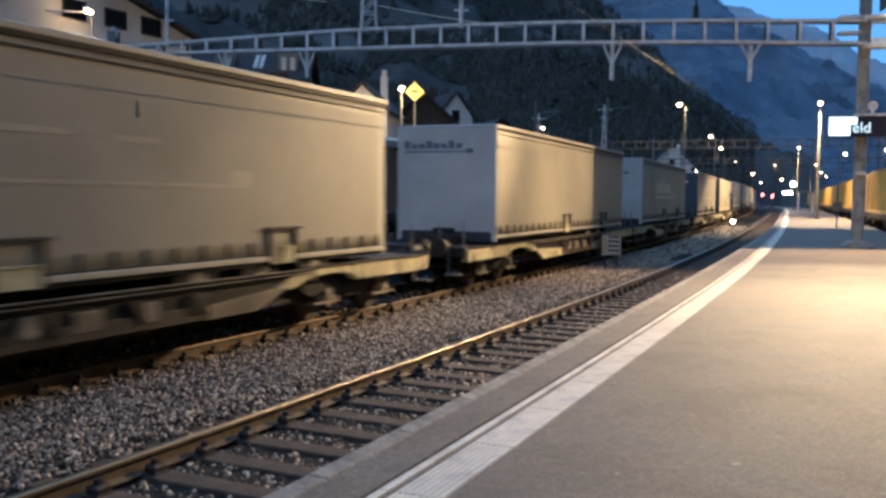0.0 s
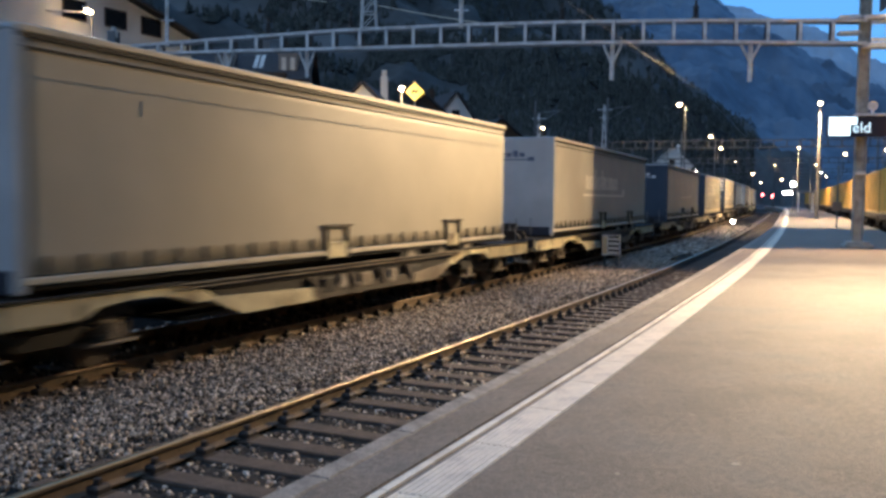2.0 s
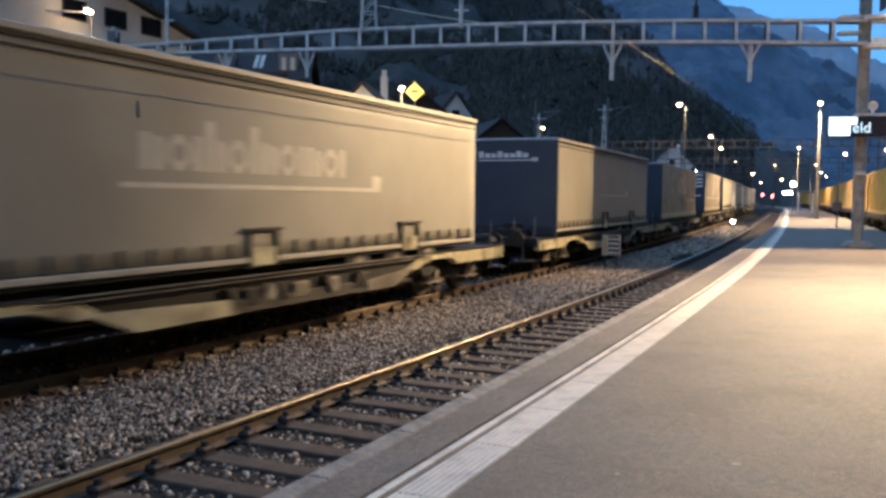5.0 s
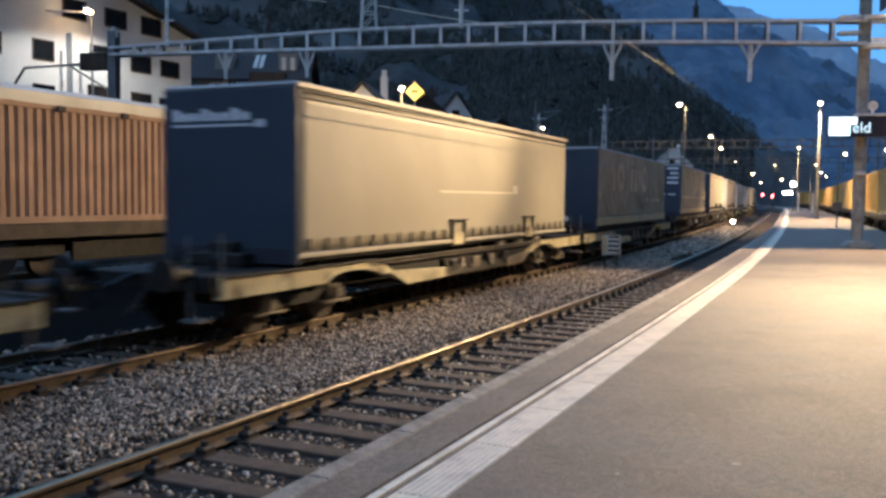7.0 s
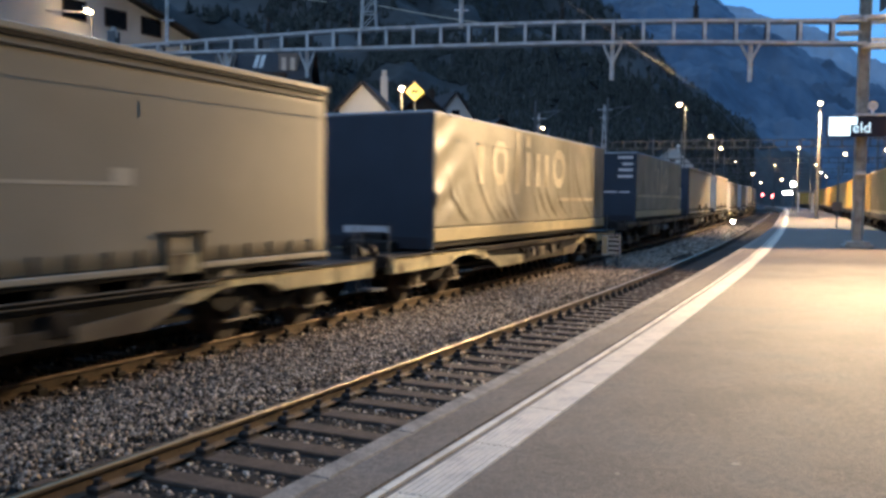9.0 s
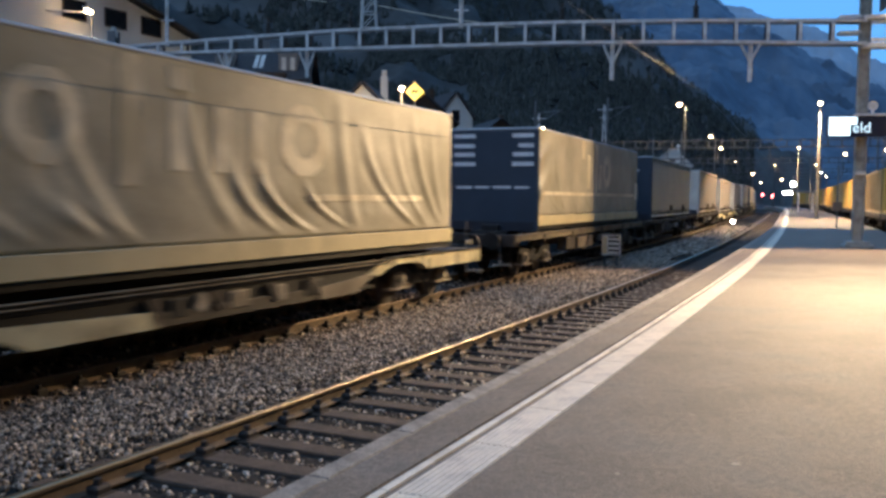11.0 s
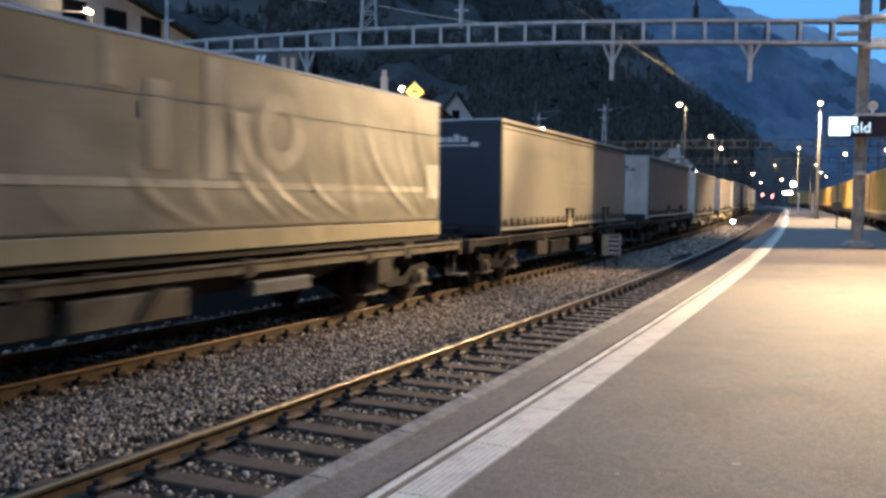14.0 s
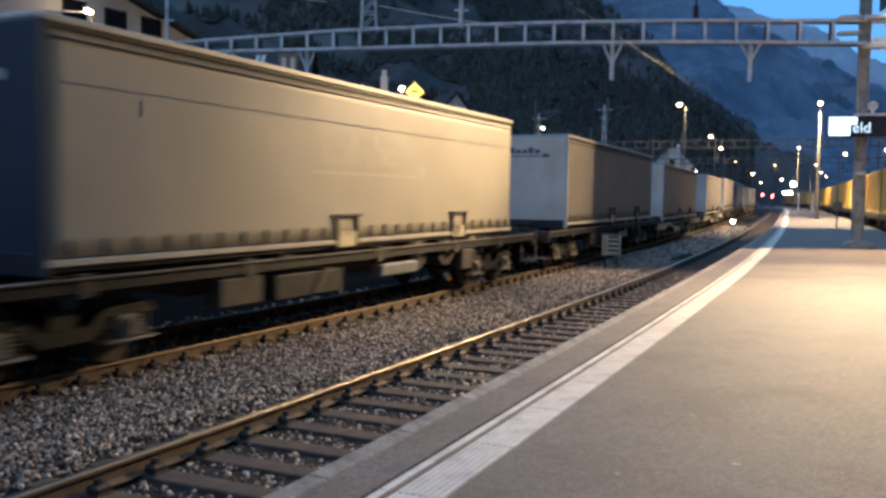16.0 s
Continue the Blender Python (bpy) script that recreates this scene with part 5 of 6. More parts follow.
def lamps():
    P = "grey platform lamp column with glowing lamp head"
    Y = "tall yard lamp mast with glowing sodium lamp"
    street_lamp("platform_lamp", 30.75, 72.75, PLAT, 9.8, 1.15, -0.4, P, r=0.15, head=0.6)
    street_lamp("platform_lamp", 50.75, 126.8, PLAT, 9.5, 1.15, -0.4, P, r=0.15, head=0.6)
    street_lamp("platform_lamp", 71.0, 190.0, PLAT, 9.5, 0.3, 0, P, r=0.15, head=0.45)
    street_lamp("yard_lamp", 22.3, 82.2, -0.4, 10.7, 0.5, -1.2, Y, head=0.45)
    street_lamp("yard_lamp", 36.6, 119.7, -0.4, 10.5, 0.6, -1.2, Y, head=0.45)
    street_lamp("yard_lamp", 48.3, 152.7, -0.4, 10.8, 0.6, -1.2, Y, head=0.45)
    street_lamp("yard_lamp", 68.0, 205.0, -0.4, 10.8, 0.6, -1.2, Y, head=0.45)
    t = street_lamp("yard_lamp", -20.7, 52.3, -0.4, 12.5, 0.1, 0, Y, head=0.95)
    part("cross_arm", rods(((0, 0, 12.95), (-6.5, -2.6, 12.75), 0.06)), "galv", t)
    street_lamp("yard_lamp", 12.1, 109.4, -0.4, 10.6, 0.1, 0, Y, head=0.6)
    street_lamp("yard_lamp", 23.3, 127.9, -0.4, 9.5, 0.1, 0, Y, head=0.4)
    street_lamp("yard_lamp", -2.94, 61.0, -0.4, 9.29, 0.1, 0, Y, head=0.5)
    street_lamp("yard_lamp", 62.0, 138.0, -0.4, 9.3, 0.4, 0.4, Y, head=0.45)
    street_lamp("yard_lamp", 51.5, 104.0, -0.4, 8.0, 0.4, 0.4, Y, head=0.4)
    street_lamp("yard_lamp", 72.0, 172.0, -0.4, 9.0, 0.4, 0.4, Y, head=0.45)
    # low lamp beside the track
    t = thing("track_lamp", Matrix.Translation((24.2, 73.8, -0.2)), "low glowing lamp beside the track", "lamp")
    part("stand", rods(((0, 0, 0), (0, 0, 0.3), 0.05)), "galv_dark", t)
    part("lamp_glass", boxes((-0.17, 0.17, -0.2, 0.1, 0.3, 0.52), bevel=0.08), "lampwhite", t)
    # small lamps of the far yard
    for x, y, z, r in ((66.4, 190, 7.7, 0.30), (82.5, 230, 6.7, 0.30), (42.8, 150, 6.8, 0.22), (48.6, 165, 6.5, 0.22), (64.0, 150, 6.8, 0.20), (73.5, 170, 6.7, 0.30), (57.1, 118, 5.2, 0.20), (80.3, 210, 7.0, 0.28)):
        t = thing("yard_lamp", Matrix.Translation((x, y, -0.4)), "small glowing lamp on a mast of the far yard", "lamp", "far yard lamps")
        part("pole", rods(((0, 0, 0), (0, 0, z + 0.4), 0.08), n=6), "galv_dark", t)
        part("lamp_glass", rods(((0, -0.25, z + 0.4), (0, 0.1, z + 0.4), r * 0.28, r * 0.45), n=10), "lampglow" if r > 0.24 else "lampwhite", t, "glowing lamp glass")
    for x, y, z, r in ((101.6, 280, 0.4, 0.40), (107.3, 290, 0.5, 0.30)):
        t = thing("track_lamp", Matrix.Translation((x, y, -0.3)), "low glowing lamp far along the track", "lamp")
        part("stand", rods(((0, 0, 0), (0, 0, z + 0.3), 0.06), n=6), "galv_dark", t)
        part("lamp_glass", rods(((0, -0.25, z + 0.3), (0, 0.1, z + 0.3), r * 0.7, r), n=10), "lampwhite", t)
    # red signals
    for x, y, z in ((85.6, 245.0, 3.4), (88.2, 244.5, 3.5), (90.6, 243.7, 3.2)):
        t = thing("signal", Matrix.Translation((x, y, -0.3)), "black railway signal showing a red light", "signal")
        part("post", rods(((0, 0, 0), (0, 0, z - 0.4), 0.09)), "galv_dark", t)
        part("head", boxes((-0.35, 0.35, -0.15, 0.25, z - 0.3, z + 0.9), bevel=0.05), "black", t)
        part("red_lens", rods(((0, -0.25, z + 0.3), (0, -0.15, z + 0.3), 0.3), n=14), "redglow", t)
    # lit clock and lit board farther along the platform
    t = thing("platform_clock", Matrix.Translation((40.4, 102.3, PLAT)), "round lit station clock on a post", "clock")
    part("post", rods(((0, 0, 0), (0, 0, 4.4), 0.08)), "galv_dark", t)
    part("face", rods(((0, -0.25, 3.4), (0, -0.05, 3.4), 0.25), n=24), "lampwhite", t)
    t = thing("lit_board", Matrix.Translation((43.6, 111.8, PLAT)), "lit white information board on two posts", "sign")
    for x in (-0.55, 0.55):
        part("post", rods(((x, 0, 0), (x, 0, 2.3), 0.05)), "galv_dark", t)
    part("board", boxes((-0.6, 0.6, -0.12, 0.06, 2.3, 2.62), bevel=0.04), "lampwhite", t)
    # yellow high-voltage diamond on its post
    t = thing("warning_sign", Matrix.Translation((-2.1, 62.5, -0.3)), "yellow diamond warning sign with black zigzag arrow", "sign")
    part("post", rods(((0, 0.08, 0), (0, 0.08, 10.4), 0.07)), "galv_dark", t)
    bm = bmesh.new()
    box(bm, -0.47, 0.47, -0.03, 0.03, -0.47, 0.47, 0.012, m=pose(0, 0, 9.67, 0, 45, 0))
    part("plate", bm, "signyellow", t)
    bm = bmesh.new()
    for a, b in (((-0.19, -0.16), (-0.12, 0.14)), ((-0.12, 0.14), (0.1, -0.1)), ((0.1, -0.1), (0.2, 0.19))):
        rod(bm, (a[0], -0.045, 9.67 + a[1]), (b[0], -0.045, 9.67 + b[1]), 0.045)
    part("zigzag", bm, "black", t)
    # small cabinet on the ballast
    t = thing("track_cabinet", on_line(21.7, -2.0, -0.2, 4), "small pale trackside cabinet with slatted panel", "cabinet")
    for x in (-0.2, 0.2):
        part("post", rods(((x, 0, 0), (x, 0, 0.45), 0.035)), "galv_dark", t)
    part("body", boxes((-0.28, 0.28, -0.16, 0.16, 0.4, 1.05), bevel=0.015), "galv", t)
    part("hood", boxes((-0.3, 0.3, -0.2, 0.18, 1.05, 1.08), bevel=0.008), "galv_dark", t)
    for i in range(4):
        part("slat", boxes((-0.06, 0.26, -0.185, -0.161, 0.45 + i * 0.145, 0.53 + i * 0.145), bevel=0.004), "light", t)
    part("slot_panel", boxes((-0.07, 0.27, -0.166, -0.1605, 0.43, 1.02)), "black", t)
    part("side_panel", boxes((-0.26, -0.1, -0.175, -0.161, 0.45, 1.0), bevel=0.004), "ochre", t, "ochre panel")
    # small board on a post on the platform
    t = thing("platform_notice", Matrix.Translation((21.8, 48.9, PLAT)), "small orange notice on a thin grey post", "sign")
    part("post", rods(((0, 0, 0), (0, 0, 3.5), 0.05)), "galv_dark", t)
    part("board", boxes((-0.25, 0.25, -0.05, 0.05, 0.95, 1.45), bevel=0.02), "rust", t)
    # shelter far along the platform
    t = thing("platform_shelter", on_line(118, 4.6, PLAT), "dark platform shelter with pale posts", "shelter")
    part("roof", boxes((-1.2, 1.2, 0, 9, 2.6, 2.8), bevel=0.05), "galv_dark", t)
    for y in (0.2, 4.5, 8.8):
        for x in (-0.9, 0.9):
            part("post", rods(((x, y, 0), (x, y, 2.6), 0.06)), "galv", t)


def far_gantries():
    for s, o0, o1, zt in ((81, -16, 14, 7.6), (118, -18, 16, 7.6), (160, -20, 18, 7.6), (205, -22, 20, 7.6)):
        t = thing("overhead_gantry", on_line(s, 0), "galvanised steel overhead line gantry spanning the tracks", "gantry", "distant gantries")
        for z in (zt - 0.65, zt):
            part("chord", boxes((o0, o1, -0.08, 0.08, z - 0.05, z + 0.05)), "gantry_grey", t)
        for x in np.arange(o0 + 1, o1, 1.15):
            part("batten", boxes((x - 0.06, x + 0.06, -0.06, 0.06, zt - 0.6, zt - 0.07)), "gantry_grey", t)
        for x in (o0, o1):
            part("column", boxes((x - 0.15, x + 0.15, -0.15, 0.15, -0.3, zt + 1.5), bevel=0.01), "gantry_grey", t)
        for x in (-13.3, -8.5, -3.8, 0.75, 8.9):
            if o0 < x < o1:
                part("drop_post", rods(((x, 0, zt - 2.1), (x, 0, zt - 0.7), 0.06), ((x, 0, zt - 1.9), (x + 1.4, 0, zt - 1.7), 0.03)), "gantry_grey", t)
    # slender lattice masts in the distance
    for x, y, h in ((19.8, 110.0, 14.0), (11.9, 112.0, 13.0)):
        t = thing("lattice_mast", Matrix.Translation((x, y, -0.4)), "slender grey lattice mast beyond the yard", "mast", "masts in the yard")
        for a, b in ((-1, -1), (-1, 1), (1, -1), (1, 1)):
            part("leg", rods(((a * 0.42, b * 0.42, 0), (a * 0.1, b * 0.1, h), 0.045), n=5), "galv", t)
        bm = bmesh.new()
        for k in range(12):
            w0, w1 = 0.42 - 0.32 * k / 12, 0.42 - 0.32 * (k + 1) / 12
            rod(bm, (-w0, -w0, h * k / 12), (w1, -w1, h * (k + 1) / 12), 0.03, n=4)
            rod(bm, (w0, -w0, h * k / 12), (-w1, -w1, h * (k + 1) / 12), 0.03, n=4)
        part("bracing", bm, "galv", t)
        part("cross_arm", rods(((-0.9, 0, h - 0.6), (0.9, 0, h - 0.6), 0.05), ((-0.6, 0, h - 1.6), (0.6, 0, h - 1.6), 0.05)), "galv", t)
    # plain poles beside the yard
    for x, y, h in ((23.6, 100.0, 9.2), (30.0, 112.0, 11.0), (9.0, 88.0, 12.0), (18.0, 98.0, 13.5), (56.0, 135.0, 12), (47, 96, 11)):
        t = thing("catenary_mast", Matrix.Translation((x, y, -0.4)), "plain grey overhead line mast", "mast", "masts in the yard")
        part("pole", rods(((0, 0, 0), (0, 0, h), 0.13, 0.09)), "galv_dark", t)
        part("bracket", rods(((0, 0, h - 1.2), (2.6, 0, h - 0.9), 0.04), ((0, 0, h - 2.4), (2.4, 0, h - 0.95), 0.03)), "galv_dark", t)


def wires():
    def cable(name, a, b, sag, r, label):
        a, b = Vector(a), Vector(b)
        bm = bmesh.new()
        pts = [a.lerp(b, i / 14) - Vector((0, 0, 4 * sag * (i / 14) * (1 - i / 14))) for i in range(15)]
        rings = [[bm.verts.new(p + Vector((r * math.cos(k * 1.257), 0.3 * r * math.cos(k * 1.257), r * math.sin(k * 1.257)))) for k in range(5)] for p in pts]
        for p, q in zip(rings, rings[1:]):
            for k in range(5):
                bm.faces.new((p[k], p[(k + 1) % 5], q[(k + 1) % 5], q[k]))
        tagged(part(name, bm, "galv_dark" if name == "contact_wire" else "alu"), label, "cable", "overhead wires")

    for s in (-14, 22, 58, 94):
        a, b = line(s, 0.75), line(s + 36, 0.75)
        cable("contact_wire", (a[0], a[1], 5.26), (b[0], b[1], 5.26), 0.03, 0.0055, "thin copper contact wire over the near track")
    clamp = part("wire_clamp", boxes((-0.005, 0.005, -0.007, 0.007, -0.03, 0.08), bevel=0.002), "galv_dark", at=on_line(10.1, 0.75, 5.26))
    tagged(clamp, "small grey clamp on the contact wire", "clamp")
    cable("feeder_wire", (-10.0, 32.0, 9.9), (-4.0, 30.0, 8.5), 0.1, 0.015, "pale feeder wire slanting over the tracks")
    cable("feeder_wire", (-2.74, 32.07, 8.9), (2.4, 30.98, 7.9), 0.05, 0.02, "pale feeder wire slanting over the tracks")


# ---- houses and slopes ----
def window(t, x, z, w, h, y=0.0, shutters=False):
    wn = part("window", boxes((x - w / 2, x + w / 2, y - 0.03, y + 0.1, z, z + h)), "glass", t)
    part("frame", boxes((x - w / 2 - 0.08, x - w / 2, y - 0.07, y + 0.1, z - 0.08, z + h + 0.08), (x + w / 2, x + w / 2 + 0.08, y - 0.07, y + 0.1, z - 0.08, z + h + 0.08),
                       (x - w / 2, x + w / 2, y - 0.07, y + 0.1, z + h, z + h + 0.08), (x - w / 2, x + w / 2, y - 0.1, y + 0.1, z - 0.08, z)), "timber", wn)


def gable_house(m, w, d, eave, ridge, wall, label, wins=(), over=0.6, chimney=True, roof="rooftile"):
    """A house whose gable front lies at y = 0 and faces -y."""
    t = thing("house", m, label, "house", "houses behind the yard")
    bm = bmesh.new()
    pts = [(-w / 2, 0), (w / 2, 0), (w / 2, eave), (0, ridge), (-w / 2, eave)]
    f = bm.faces.new([bm.verts.new((x, 0, z)) for x, z in pts])
    r = bmesh.ops.extrude_face_region(bm, geom=[f])
    bmesh.ops.translate(bm, vec=(0, d, 0), verts=[v for v in r["geom"] if isinstance(v, bmesh.types.BMVert)])
    bmesh.ops.recalc_face_normals(bm, faces=bm.faces)
    part("wall", bm, wall, t)
    ang = math.atan2(ridge - eave, w / 2)
    L = math.hypot(ridge - eave, w / 2) + over
    for sd in (-1, 1):
        bm = bmesh.new()
        box(bm, 0, L, -over, d + over, 0.02, 0.22, 0.02)
        mm = Matrix.Translation((0, 0, ridge)) @ (Matrix.Rotation(ang, 4, "Y") if sd > 0 else Matrix.Rotation(math.pi, 4, "Z") @ Matrix.Rotation(ang, 4, "Y") @ Matrix.Translation((0, -d, 0)))
        part("roof", bm, roof, t, at=mm)
    for x, z, ww, hh in wins:
        window(t, x, z, ww, hh)
    if chimney:
        part("chimney", boxes((w * 0.12, w * 0.12 + 0.6, d * 0.4, d * 0.4 + 0.6, ridge - 1.5, ridge + 0.9), bevel=0.03), wall, t)
    return t


def houses():
    # large white house parallel to the tracks
    wins = [(-2.1, 12.4, 1.55, 1.0), (0.85, 12.4, 1.55, 1.0), (-7.4, 9.65, 1.3, 1.05), (-3.7, 9.95, 1.6, 0.95), (-0.05, 9.9, 1.55, 0.95), (2.5, 9.9, 1.55, 0.95),
            (-7.4, 7.1, 1.3, 1.05), (-3.9, 7.4, 1.5, 1.05), (-0.05, 7.4, 1.55, 1.05), (2.35, 7.3, 1.55, 1.05), (-10.8, 9.65, 1.3, 1.05), (-5.2, 12.4, 1.55, 1.0)]
    C = -6.5
    t = gable_house(pose(-19.67 + C * 0.459, 57.74 + C * 0.8885, 0, 0, 0, 62.7), 22, 13, 12.75, 15.7, "plaster",
                    "large white plastered house with dark windows and gable roof", [(x - C, z, w, hh) for x, z, w, hh in wins], 0.7, False)
    part("stair_tower", boxes((-5.8 - C, -2.55 - C, -0.5, 0.3, 0, 11.4), bevel=0.02), "plaster", t, "projecting plastered bay")
    window(t, -3.7 - C, 9.95, 1.6, 0.95, -0.5)
    window(t, -3.9 - C, 7.4, 1.5, 1.05, -0.5)
    part("downpipe", rods(((-6.2 - C, -0.12, 0), (-6.2 - C, -0.12, 10.3), 0.09)), "galv", t)
    R = "small dark gabled house on the slope"
    gable_house(pose(-6.05, 65.7, 0, 0, 0, -6), 3.6, 8, 8.4, 10.3, "plaster", "white gabled house lit by a lamp beside it", [(0, 7.2, 0.7, 0.9)], 0.4, False)
    gable_house(pose(1.2, 95, 0, 0, 0, 20), 3.9, 9, 10.6, 13.2, "plaster", "white gabled house with steep dark roof on the slope", [(0, 10.2, 0.7, 1.0)], 0.35, False)
    gable_house(pose(-2.2, 90, 0, 0, 0, 4), 6.5, 8, 9.6, 12.4, "timber", "dark timber house on the slope", [(0, 8.2, 0.7, 1.0)], 0.5)
    g = gable_house(pose(-11.3, 74, 0, 0, 0, 92), 8.0, 8.4, 11.2, 14.0, "greywall", "grey plastered house with pale windows and a dark balcony", (), 0.6, True)
    for y, z, w, h in ((0.9, 9.55, 0.5, 1.1), (4.35, 9.5, 0.55, 1.3), (5.5, 9.5, 0.6, 1.4), (6.6, 9.6, 0.5, 1.1), (2.4, 9.6, 0.45, 0.9)):
        wn = part("window", boxes((-4.05, -3.9, y - w / 2, y + w / 2, z, z + h)), "glass", g)
        part("frame", boxes((-4.09, -3.9, y - w / 2 - 0.09, y - w / 2, z - 0.08, z + h + 0.08), (-4.09, -3.9, y + w / 2, y + w / 2 + 0.09, z - 0.08, z + h + 0.08), (-4.09, -3.9, y - w / 2, y + w / 2, z + h, z + h + 0.09),
                            (-4.12, -3.9, y - w / 2, y + w / 2, z - 0.09, z), (-4.08, -3.9, y - 0.04, y + 0.04, z, z + h)), "plaster", wn, "white window frame")
        part("shutter", boxes((-4.1, -4.02, y + w / 2 + 0.1, y + w / 2 + 0.42, z - 0.05, z + h + 0.05)), "light", wn, "pale open shutter")
    part("balcony", boxes((-5.1, -4.0, 1.2, 4.0, 10.55, 10.7), (-5.1, -5.02, 1.2, 4.0, 10.7, 11.5), (-5.1, -4.0, 1.2, 1.28, 10.7, 11.5), (-5.1, -4.0, 3.92, 4.0, 10.7, 11.5)), "timber", g, "dark timber balcony")
    # roof lights in off-white, standing for the sky reflected in their glass
    for y in (3.3, 3.75):
        part("skylight", boxes((-1.25, 1.0, y, y + 0.32, 0.22, 0.27), bevel=0.01), "light", g, "roof light, reflected sky painted off-white", at=Matrix.Translation((-2.0, 0, 12.6)) @ Matrix.Rotation(-math.atan2(2.8, 4.0), 4, "Y"))
    part("dormer", boxes((-3.4, -1.2, 0.5, 2.0, 11.6, 13.3), bevel=0.03), "greywall", g, "grey dormer")
    part("dormer_window", boxes((-3.46, -3.38, 0.7, 1.05, 11.9, 12.9), (-3.46, -3.38, 1.4, 1.75, 11.9, 12.9)), "light", g, "pale dormer windows")
    part("dormer", boxes((-3.4, -1.2, 5.6, 7.0, 11.6, 13.3), bevel=0.03), "greywall", g, "grey dormer")
    part("dormer_window", boxes((-3.46, -3.38, 5.9, 6.35, 11.9, 12.9)), "light", g, "pale dormer window")
    t = thing("chimney_stack", Matrix.Translation((-4.75, 70.0, 0)), "pale plastered chimney stack standing behind the gabled house", "chimney")
    part("shaft", boxes((-0.28, 0.28, -0.28, 0.28, 0, 11.4), bevel=0.02), "plaster", t)
    part("cap", boxes((-0.2, 0.2, -0.2, 0.2, 11.4, 11.9), bevel=0.05), "light", t)
    gable_house(pose(-18.5, 84, 0, 0, 0, -5), 9, 9, 12.2, 14.6, "greywall", "tall grey house behind the white one", [(-2, 11, 0.9, 1.2), (2.0, 11, 0.9, 1.2)])
    gable_house(pose(47.4, 184, 4.0, 0, 0, -14), 7.6, 10, 5.2, 8.7, "plaster", "pale house with gable roof far up the line", [(-2.5, 2.2, 1, 1.3), (0, 2.2, 1, 1.3), (2.5, 2.2, 1, 1.3), (0, 5.2, 1, 1.1)], roof="galv")
    gable_house(pose(14.0, 140, 3.0, 0, 0, -12), 11, 10, 4.8, 8.2, "greywall", "dark gabled house on the slope", [(-2, 2.2, 1, 1.2), (2, 2.2, 1, 1.2)])
    gable_house(pose(7.5, 118, 4.0, 0, 0, 14), 9, 10, 4.8, 8.4, "timber", "dark timber house on the slope", [(-2, 2.2, 1, 1.2), (2, 2.2, 1, 1.2)])


def slope(name, material, label, r0, r1, az, elev, z0, rough, seed, nr=110, power=1.15, n=380):
    """A mountain side seen from the yard: rising from r0 to a crest at r1, whose height follows elev over az. Returns its height over (az, r)."""
    def height(a, r):
        v = (r - r0) / (r1 - r0)
        x, y = r * math.sin(a), r * math.cos(a)
        e = float(np.interp(a, az, elev))
        bump = noise.fractal((x / 130, y / 130, seed), 0.9, 2.1, 6) * rough * (0.25 + v) * (1 - 0.75 * v ** 6)
        bump += noise.noise((x / 21, y / 21, seed + 3)) * rough * 0.11 + noise.noise((x / 8, y / 8, seed + 5)) * rough * 0.06
        return z0 + e * r1 * v ** power + bump * min(1, v * 6)

    verts, faces = [], []
    for j in range(nr + 1):
        r = r0 + (r1 - r0) * j / nr
        for a in np.linspace(az[0], az[-1], n):
            verts.append((r * math.sin(a), r * math.cos(a), height(a, r)))
    for j in range(nr):
        for i in range(n - 1):
            a = j * n + i
            faces.append((a, a + 1, a + n + 1, a + n))
    ob = mesh_of(name, verts, faces, material, smooth=True)
    tagged(ob, label, "mountain", kind="structure")
    return height


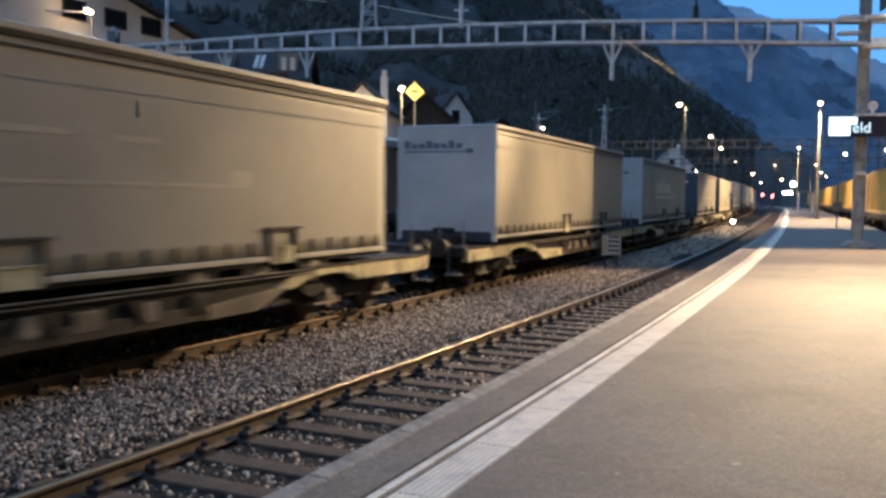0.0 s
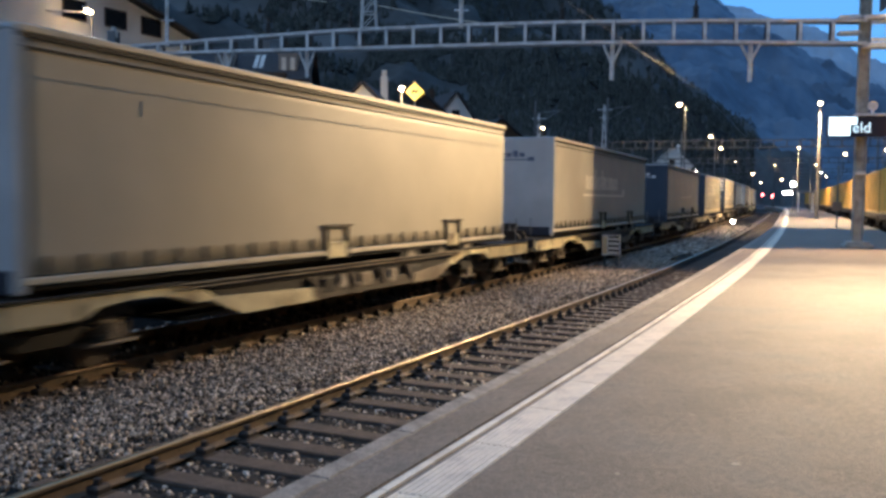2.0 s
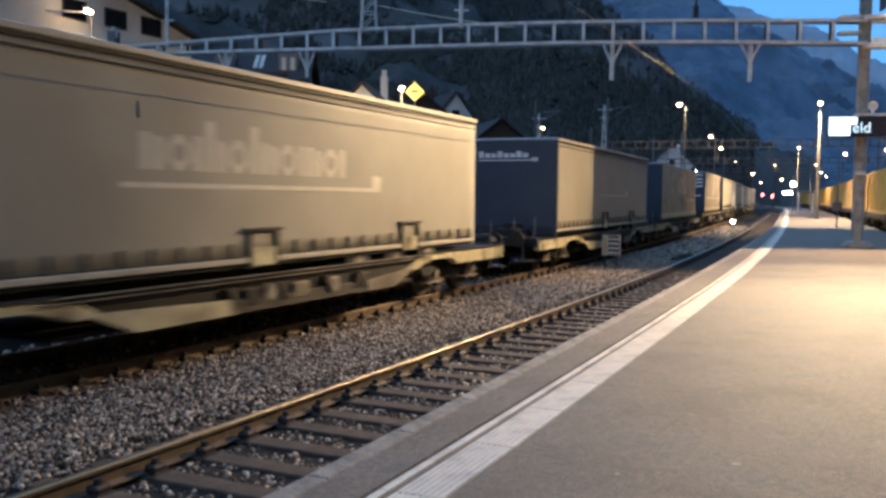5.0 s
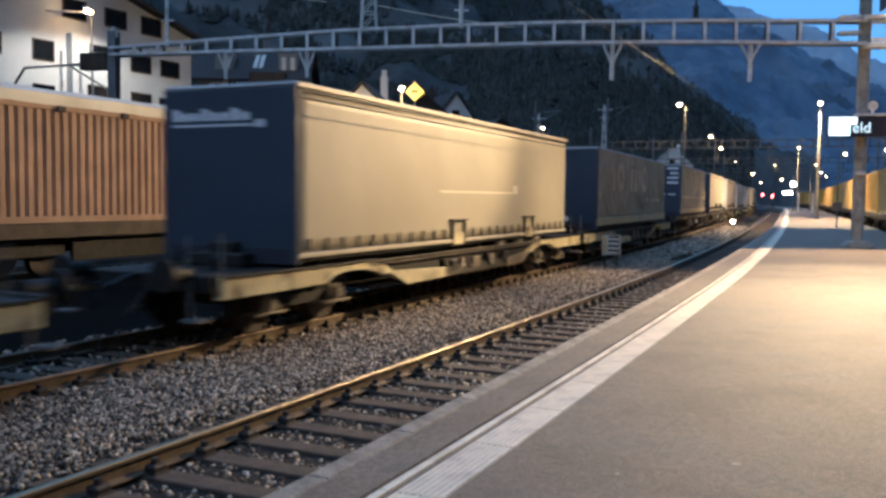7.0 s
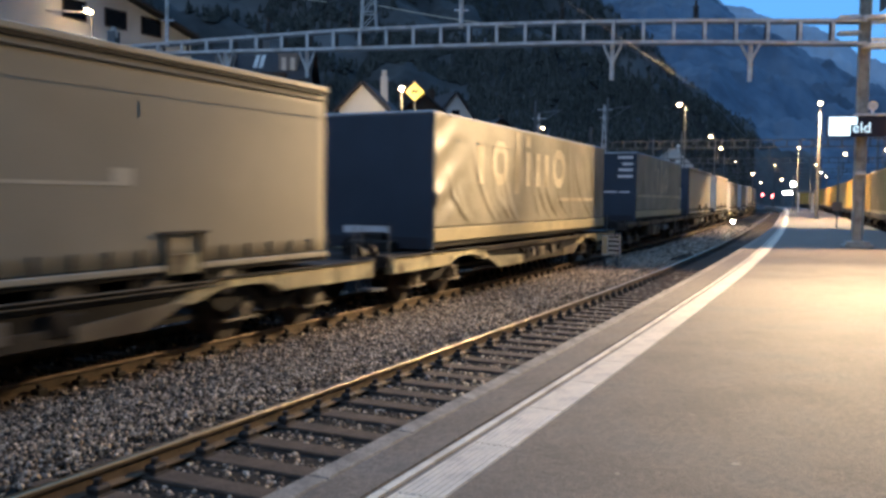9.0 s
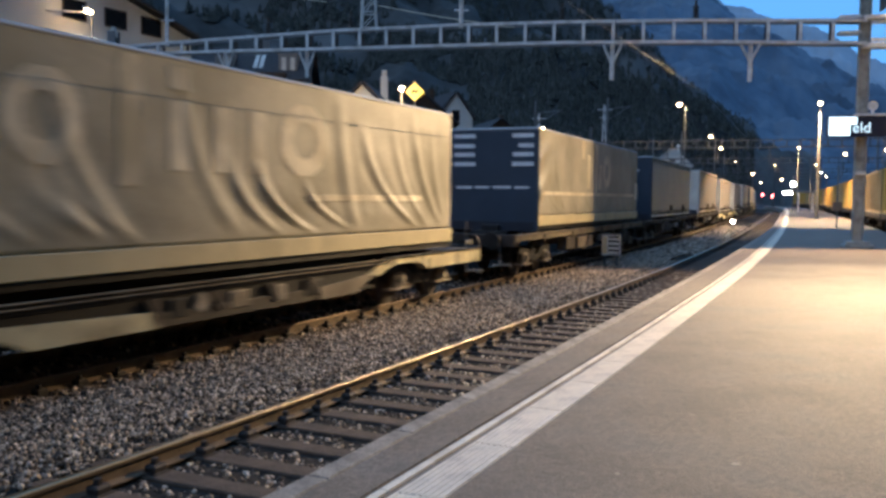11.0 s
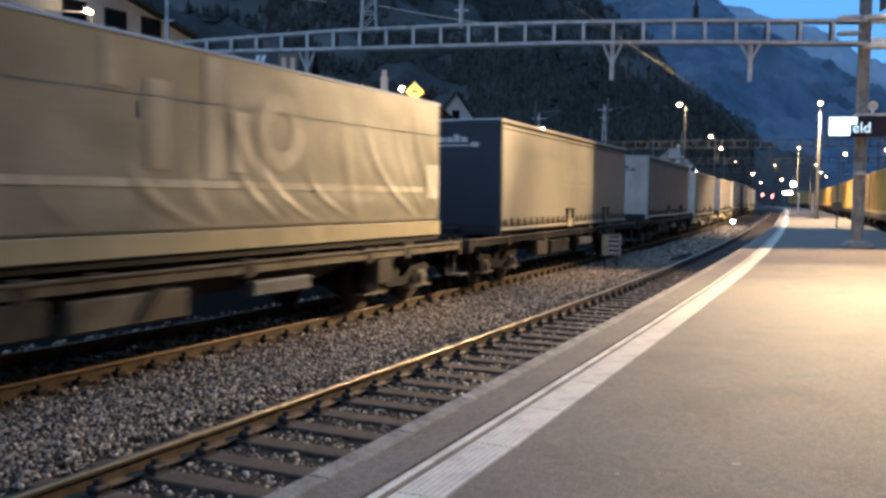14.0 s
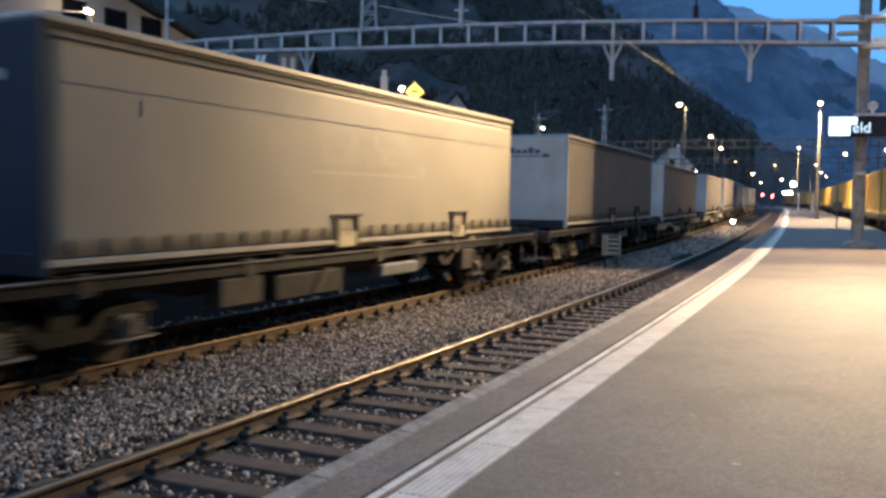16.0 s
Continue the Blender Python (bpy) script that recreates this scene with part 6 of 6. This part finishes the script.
def mountains():
    deg = lambda px: math.atan((px - 784) / 1560.7)
    near = slope("mountain_near", "slope", "steep dark wooded mountain side with pale rock bands", 150, 900,
                 [deg(-1600), deg(-400), deg(300), deg(700), deg(1000), deg(1060), deg(1100), deg(1150), deg(1200), deg(1240), deg(1290), deg(1360), deg(1450)],
                 [0.5, 0.5, 0.48, 0.4, 0.27, 0.225, 0.20, 0.165, 0.12, 0.09, 0.06, 0.03, 0.0], -1, 55, 2.0)
    slope("mountain_far", "slope_far", "mountain side across the valley, haze painted blue-grey", 700, 2100,
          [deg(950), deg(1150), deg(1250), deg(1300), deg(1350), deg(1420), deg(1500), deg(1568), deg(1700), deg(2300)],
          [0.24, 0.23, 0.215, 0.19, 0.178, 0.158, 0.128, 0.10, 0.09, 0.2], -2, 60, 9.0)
    slope("mountain_distant", "slope_hazy", "ridge far up the valley, haze painted pale", 2300, 3600,
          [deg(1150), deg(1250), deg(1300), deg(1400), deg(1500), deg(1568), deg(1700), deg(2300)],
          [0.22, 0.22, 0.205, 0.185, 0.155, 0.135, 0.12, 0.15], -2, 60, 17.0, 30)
    # the valley's other side, behind the platform: unseen, added to hold back sky light
    slope("mountain_behind", "slope", "unseen wooded mountain side added behind the platform to block sky light", 130, 700,
          [radians(a) for a in (34, 42, 60, 100, 165, 190, 225, 255, 290, 303)], [0.05, 0.6, 1.2, 1.35, 0.9, 0.25, 0.25, 0.5, 0.5, 0.5], -1, 30, 5.0, 20, 1.0, 120)
    # conifers on the near mountain side
    rng = random.Random(21)
    verts, faces = [], []
    count = 0
    while count < 36000:
        a = rng.uniform(deg(-150), deg(1330))
        r = 165 + 695 * rng.random() ** 1.25
        x, y = r * math.sin(a), r * math.cos(a)
        if noise.noise((x / 60, y / 60, 4.4)) + 0.5 * noise.noise((x / 17, y / 17, 1.4)) < -0.22:
            continue
        z = near(a, r)
        k = min(1.0, max(0.5, r / 330))
        h, w = k * rng.uniform(2.4, 5.2), k * rng.uniform(0.8, 1.5)
        b = len(verts)
        tiers = ((0.05, w), (0.45, w * 0.62), (0.72, w * 0.36))
        t0 = rng.uniform(0, 6)
        for lo, rad in tiers:
            c = len(verts)
            for k_ in range(5):
                q = t0 + k_ * 1.2566
                verts.append((x + rad * rng.uniform(0.7, 1.2) * math.cos(q), y + rad * rng.uniform(0.7, 1.2) * math.sin(q), z + h * lo))
            verts.append((x, y, z + h * min(1.0, lo + 0.45)))
            faces += [(c + k, c + (k + 1) % 5, c + 5) for k in range(5)]
        count += 1
    tagged(mesh_of("forest", verts, faces, "conifer"), "dark conifer forest on the mountain side", "forest", kind="stuff")


def trees():
    """Bushes and trees between the houses and along the foot of the slope."""
    rng = random.Random(12)
    made = []
    for _ in range(2):
        t = thing("tree", Matrix.Translation((0, 0, -200)), "dark leafy tree at the foot of the slope", "tree", "trees behind the yard")
        part("trunk", rods(((0, 0, -0.5), (0.1, 0.1, 4.5), 0.25, 0.12), ((0.1, 0.1, 2.6), (1.2, 0.4, 5.0), 0.1, 0.04), ((0.1, 0.1, 3.0), (-1.0, -0.5, 5.4), 0.1, 0.04)), "bark", t)
        verts, faces = [], []
        for _k in range(1500):
            a, b = rng.uniform(0, 6.28), rng.uniform(-1, 1)
            r = rng.uniform(0.3, 1) ** 0.5 * (1 + 0.35 * math.sin(3 * a + 4 * b))
            c = Vector((2.4 * r * math.cos(a) * math.sqrt(1 - b * b), 2.4 * r * math.sin(a) * math.sqrt(1 - b * b), 5.2 + 2.6 * r * b))
            q = Euler((rng.uniform(0, 6), rng.uniform(0, 6), rng.uniform(0, 6))).to_matrix()
            i0 = len(verts)
            sz = rng.uniform(0.12, 0.3)
            verts += [tuple(c + q @ Vector(v) * sz) for v in ((-1, 0, 0), (0, -0.6, 0.1), (1, 0, 0), (0, 0.6, 0.1))]
            faces.append((i0, i0 + 1, i0 + 2, i0 + 3))
        mesh_of("crown", verts, faces, "leaf", t)
        made.append(t)
    spots = [(-9, 70), (-12, 66), (-2, 74), (4, 92), (-4, 90), (9, 104), (-19, 88), (14, 118), (2, 110), (22, 140), (-30, 90), (27, 165), (-1, 100), (18, 150), (8, 130), (-26, 76)]
    for i, (x, y) in enumerate(spots):
        m = pose(x, y, max(-0.4, (math.hypot(x, y) - 150) * 0.05), 0, 0, rng.uniform(0, 360))
        if i < 2:
            made[i].matrix_world = m
        else:
            copy_thing(made[i % 2], m)


# ---- build ----
ground()
mountains()
rails(0.7535, -16, 240, "steel rail with polished head on the track beside the platform", "railtop")
rails(TRAIN, -16, 240, "steel rail of the freight train's track")
rails(-13.3, -10, 160, "dull steel rail of a far track")
rails(RIGHT_O, -10, 200, "dull steel rail beyond the platform")
houses()
freight_train()
standing_train()
right_train()
gantry()
station_sign()
far_gantries()
wires()
lamps()
trees()
stones()
sleepers(0.7535, -0.4838 - 16 * SLEEPER_STEP, 62, 200)
sleepers(TRAIN, -0.2 - 16 * SLEEPER_STEP, 45, 200)
platform()


# ---- what moves ----
def motions():
    for t, s0, o, p0, p1, v, z in MOVING:
        rows = []
        for k in range(17):
            a, b = line(s0 + v * k + p0, o), line(s0 + v * k + p1, o)
            turn = math.atan2(b[0] - a[0], b[1] - a[1])
            x, y = a[0] - p0 * math.sin(turn), a[1] - p0 * math.cos(turn)
            rows.append((k, pose(x, y, z, 0, 0, -math.degrees(turn))))
        walk(t, rows)
    for w, y in WHEELS:
        top = w.parent.parent
        v = next((m[5] for m in MOVING if m[0] == top), 0)
        if v and top.name.startswith(("pocket", "flat")):
            step = math.degrees(v / 0.46 * 0.1)
            walk(w, [(k * 0.1, pose(0, y, 0.46, step * k, 0, 0)) for k in range(161)])
        elif v:
            step = math.degrees(v / 0.46 * 0.2)
            walk(w, [(k * 0.2, pose(0, y, 0.46, step * k, 0, 0)) for k in range(81)])


motions()
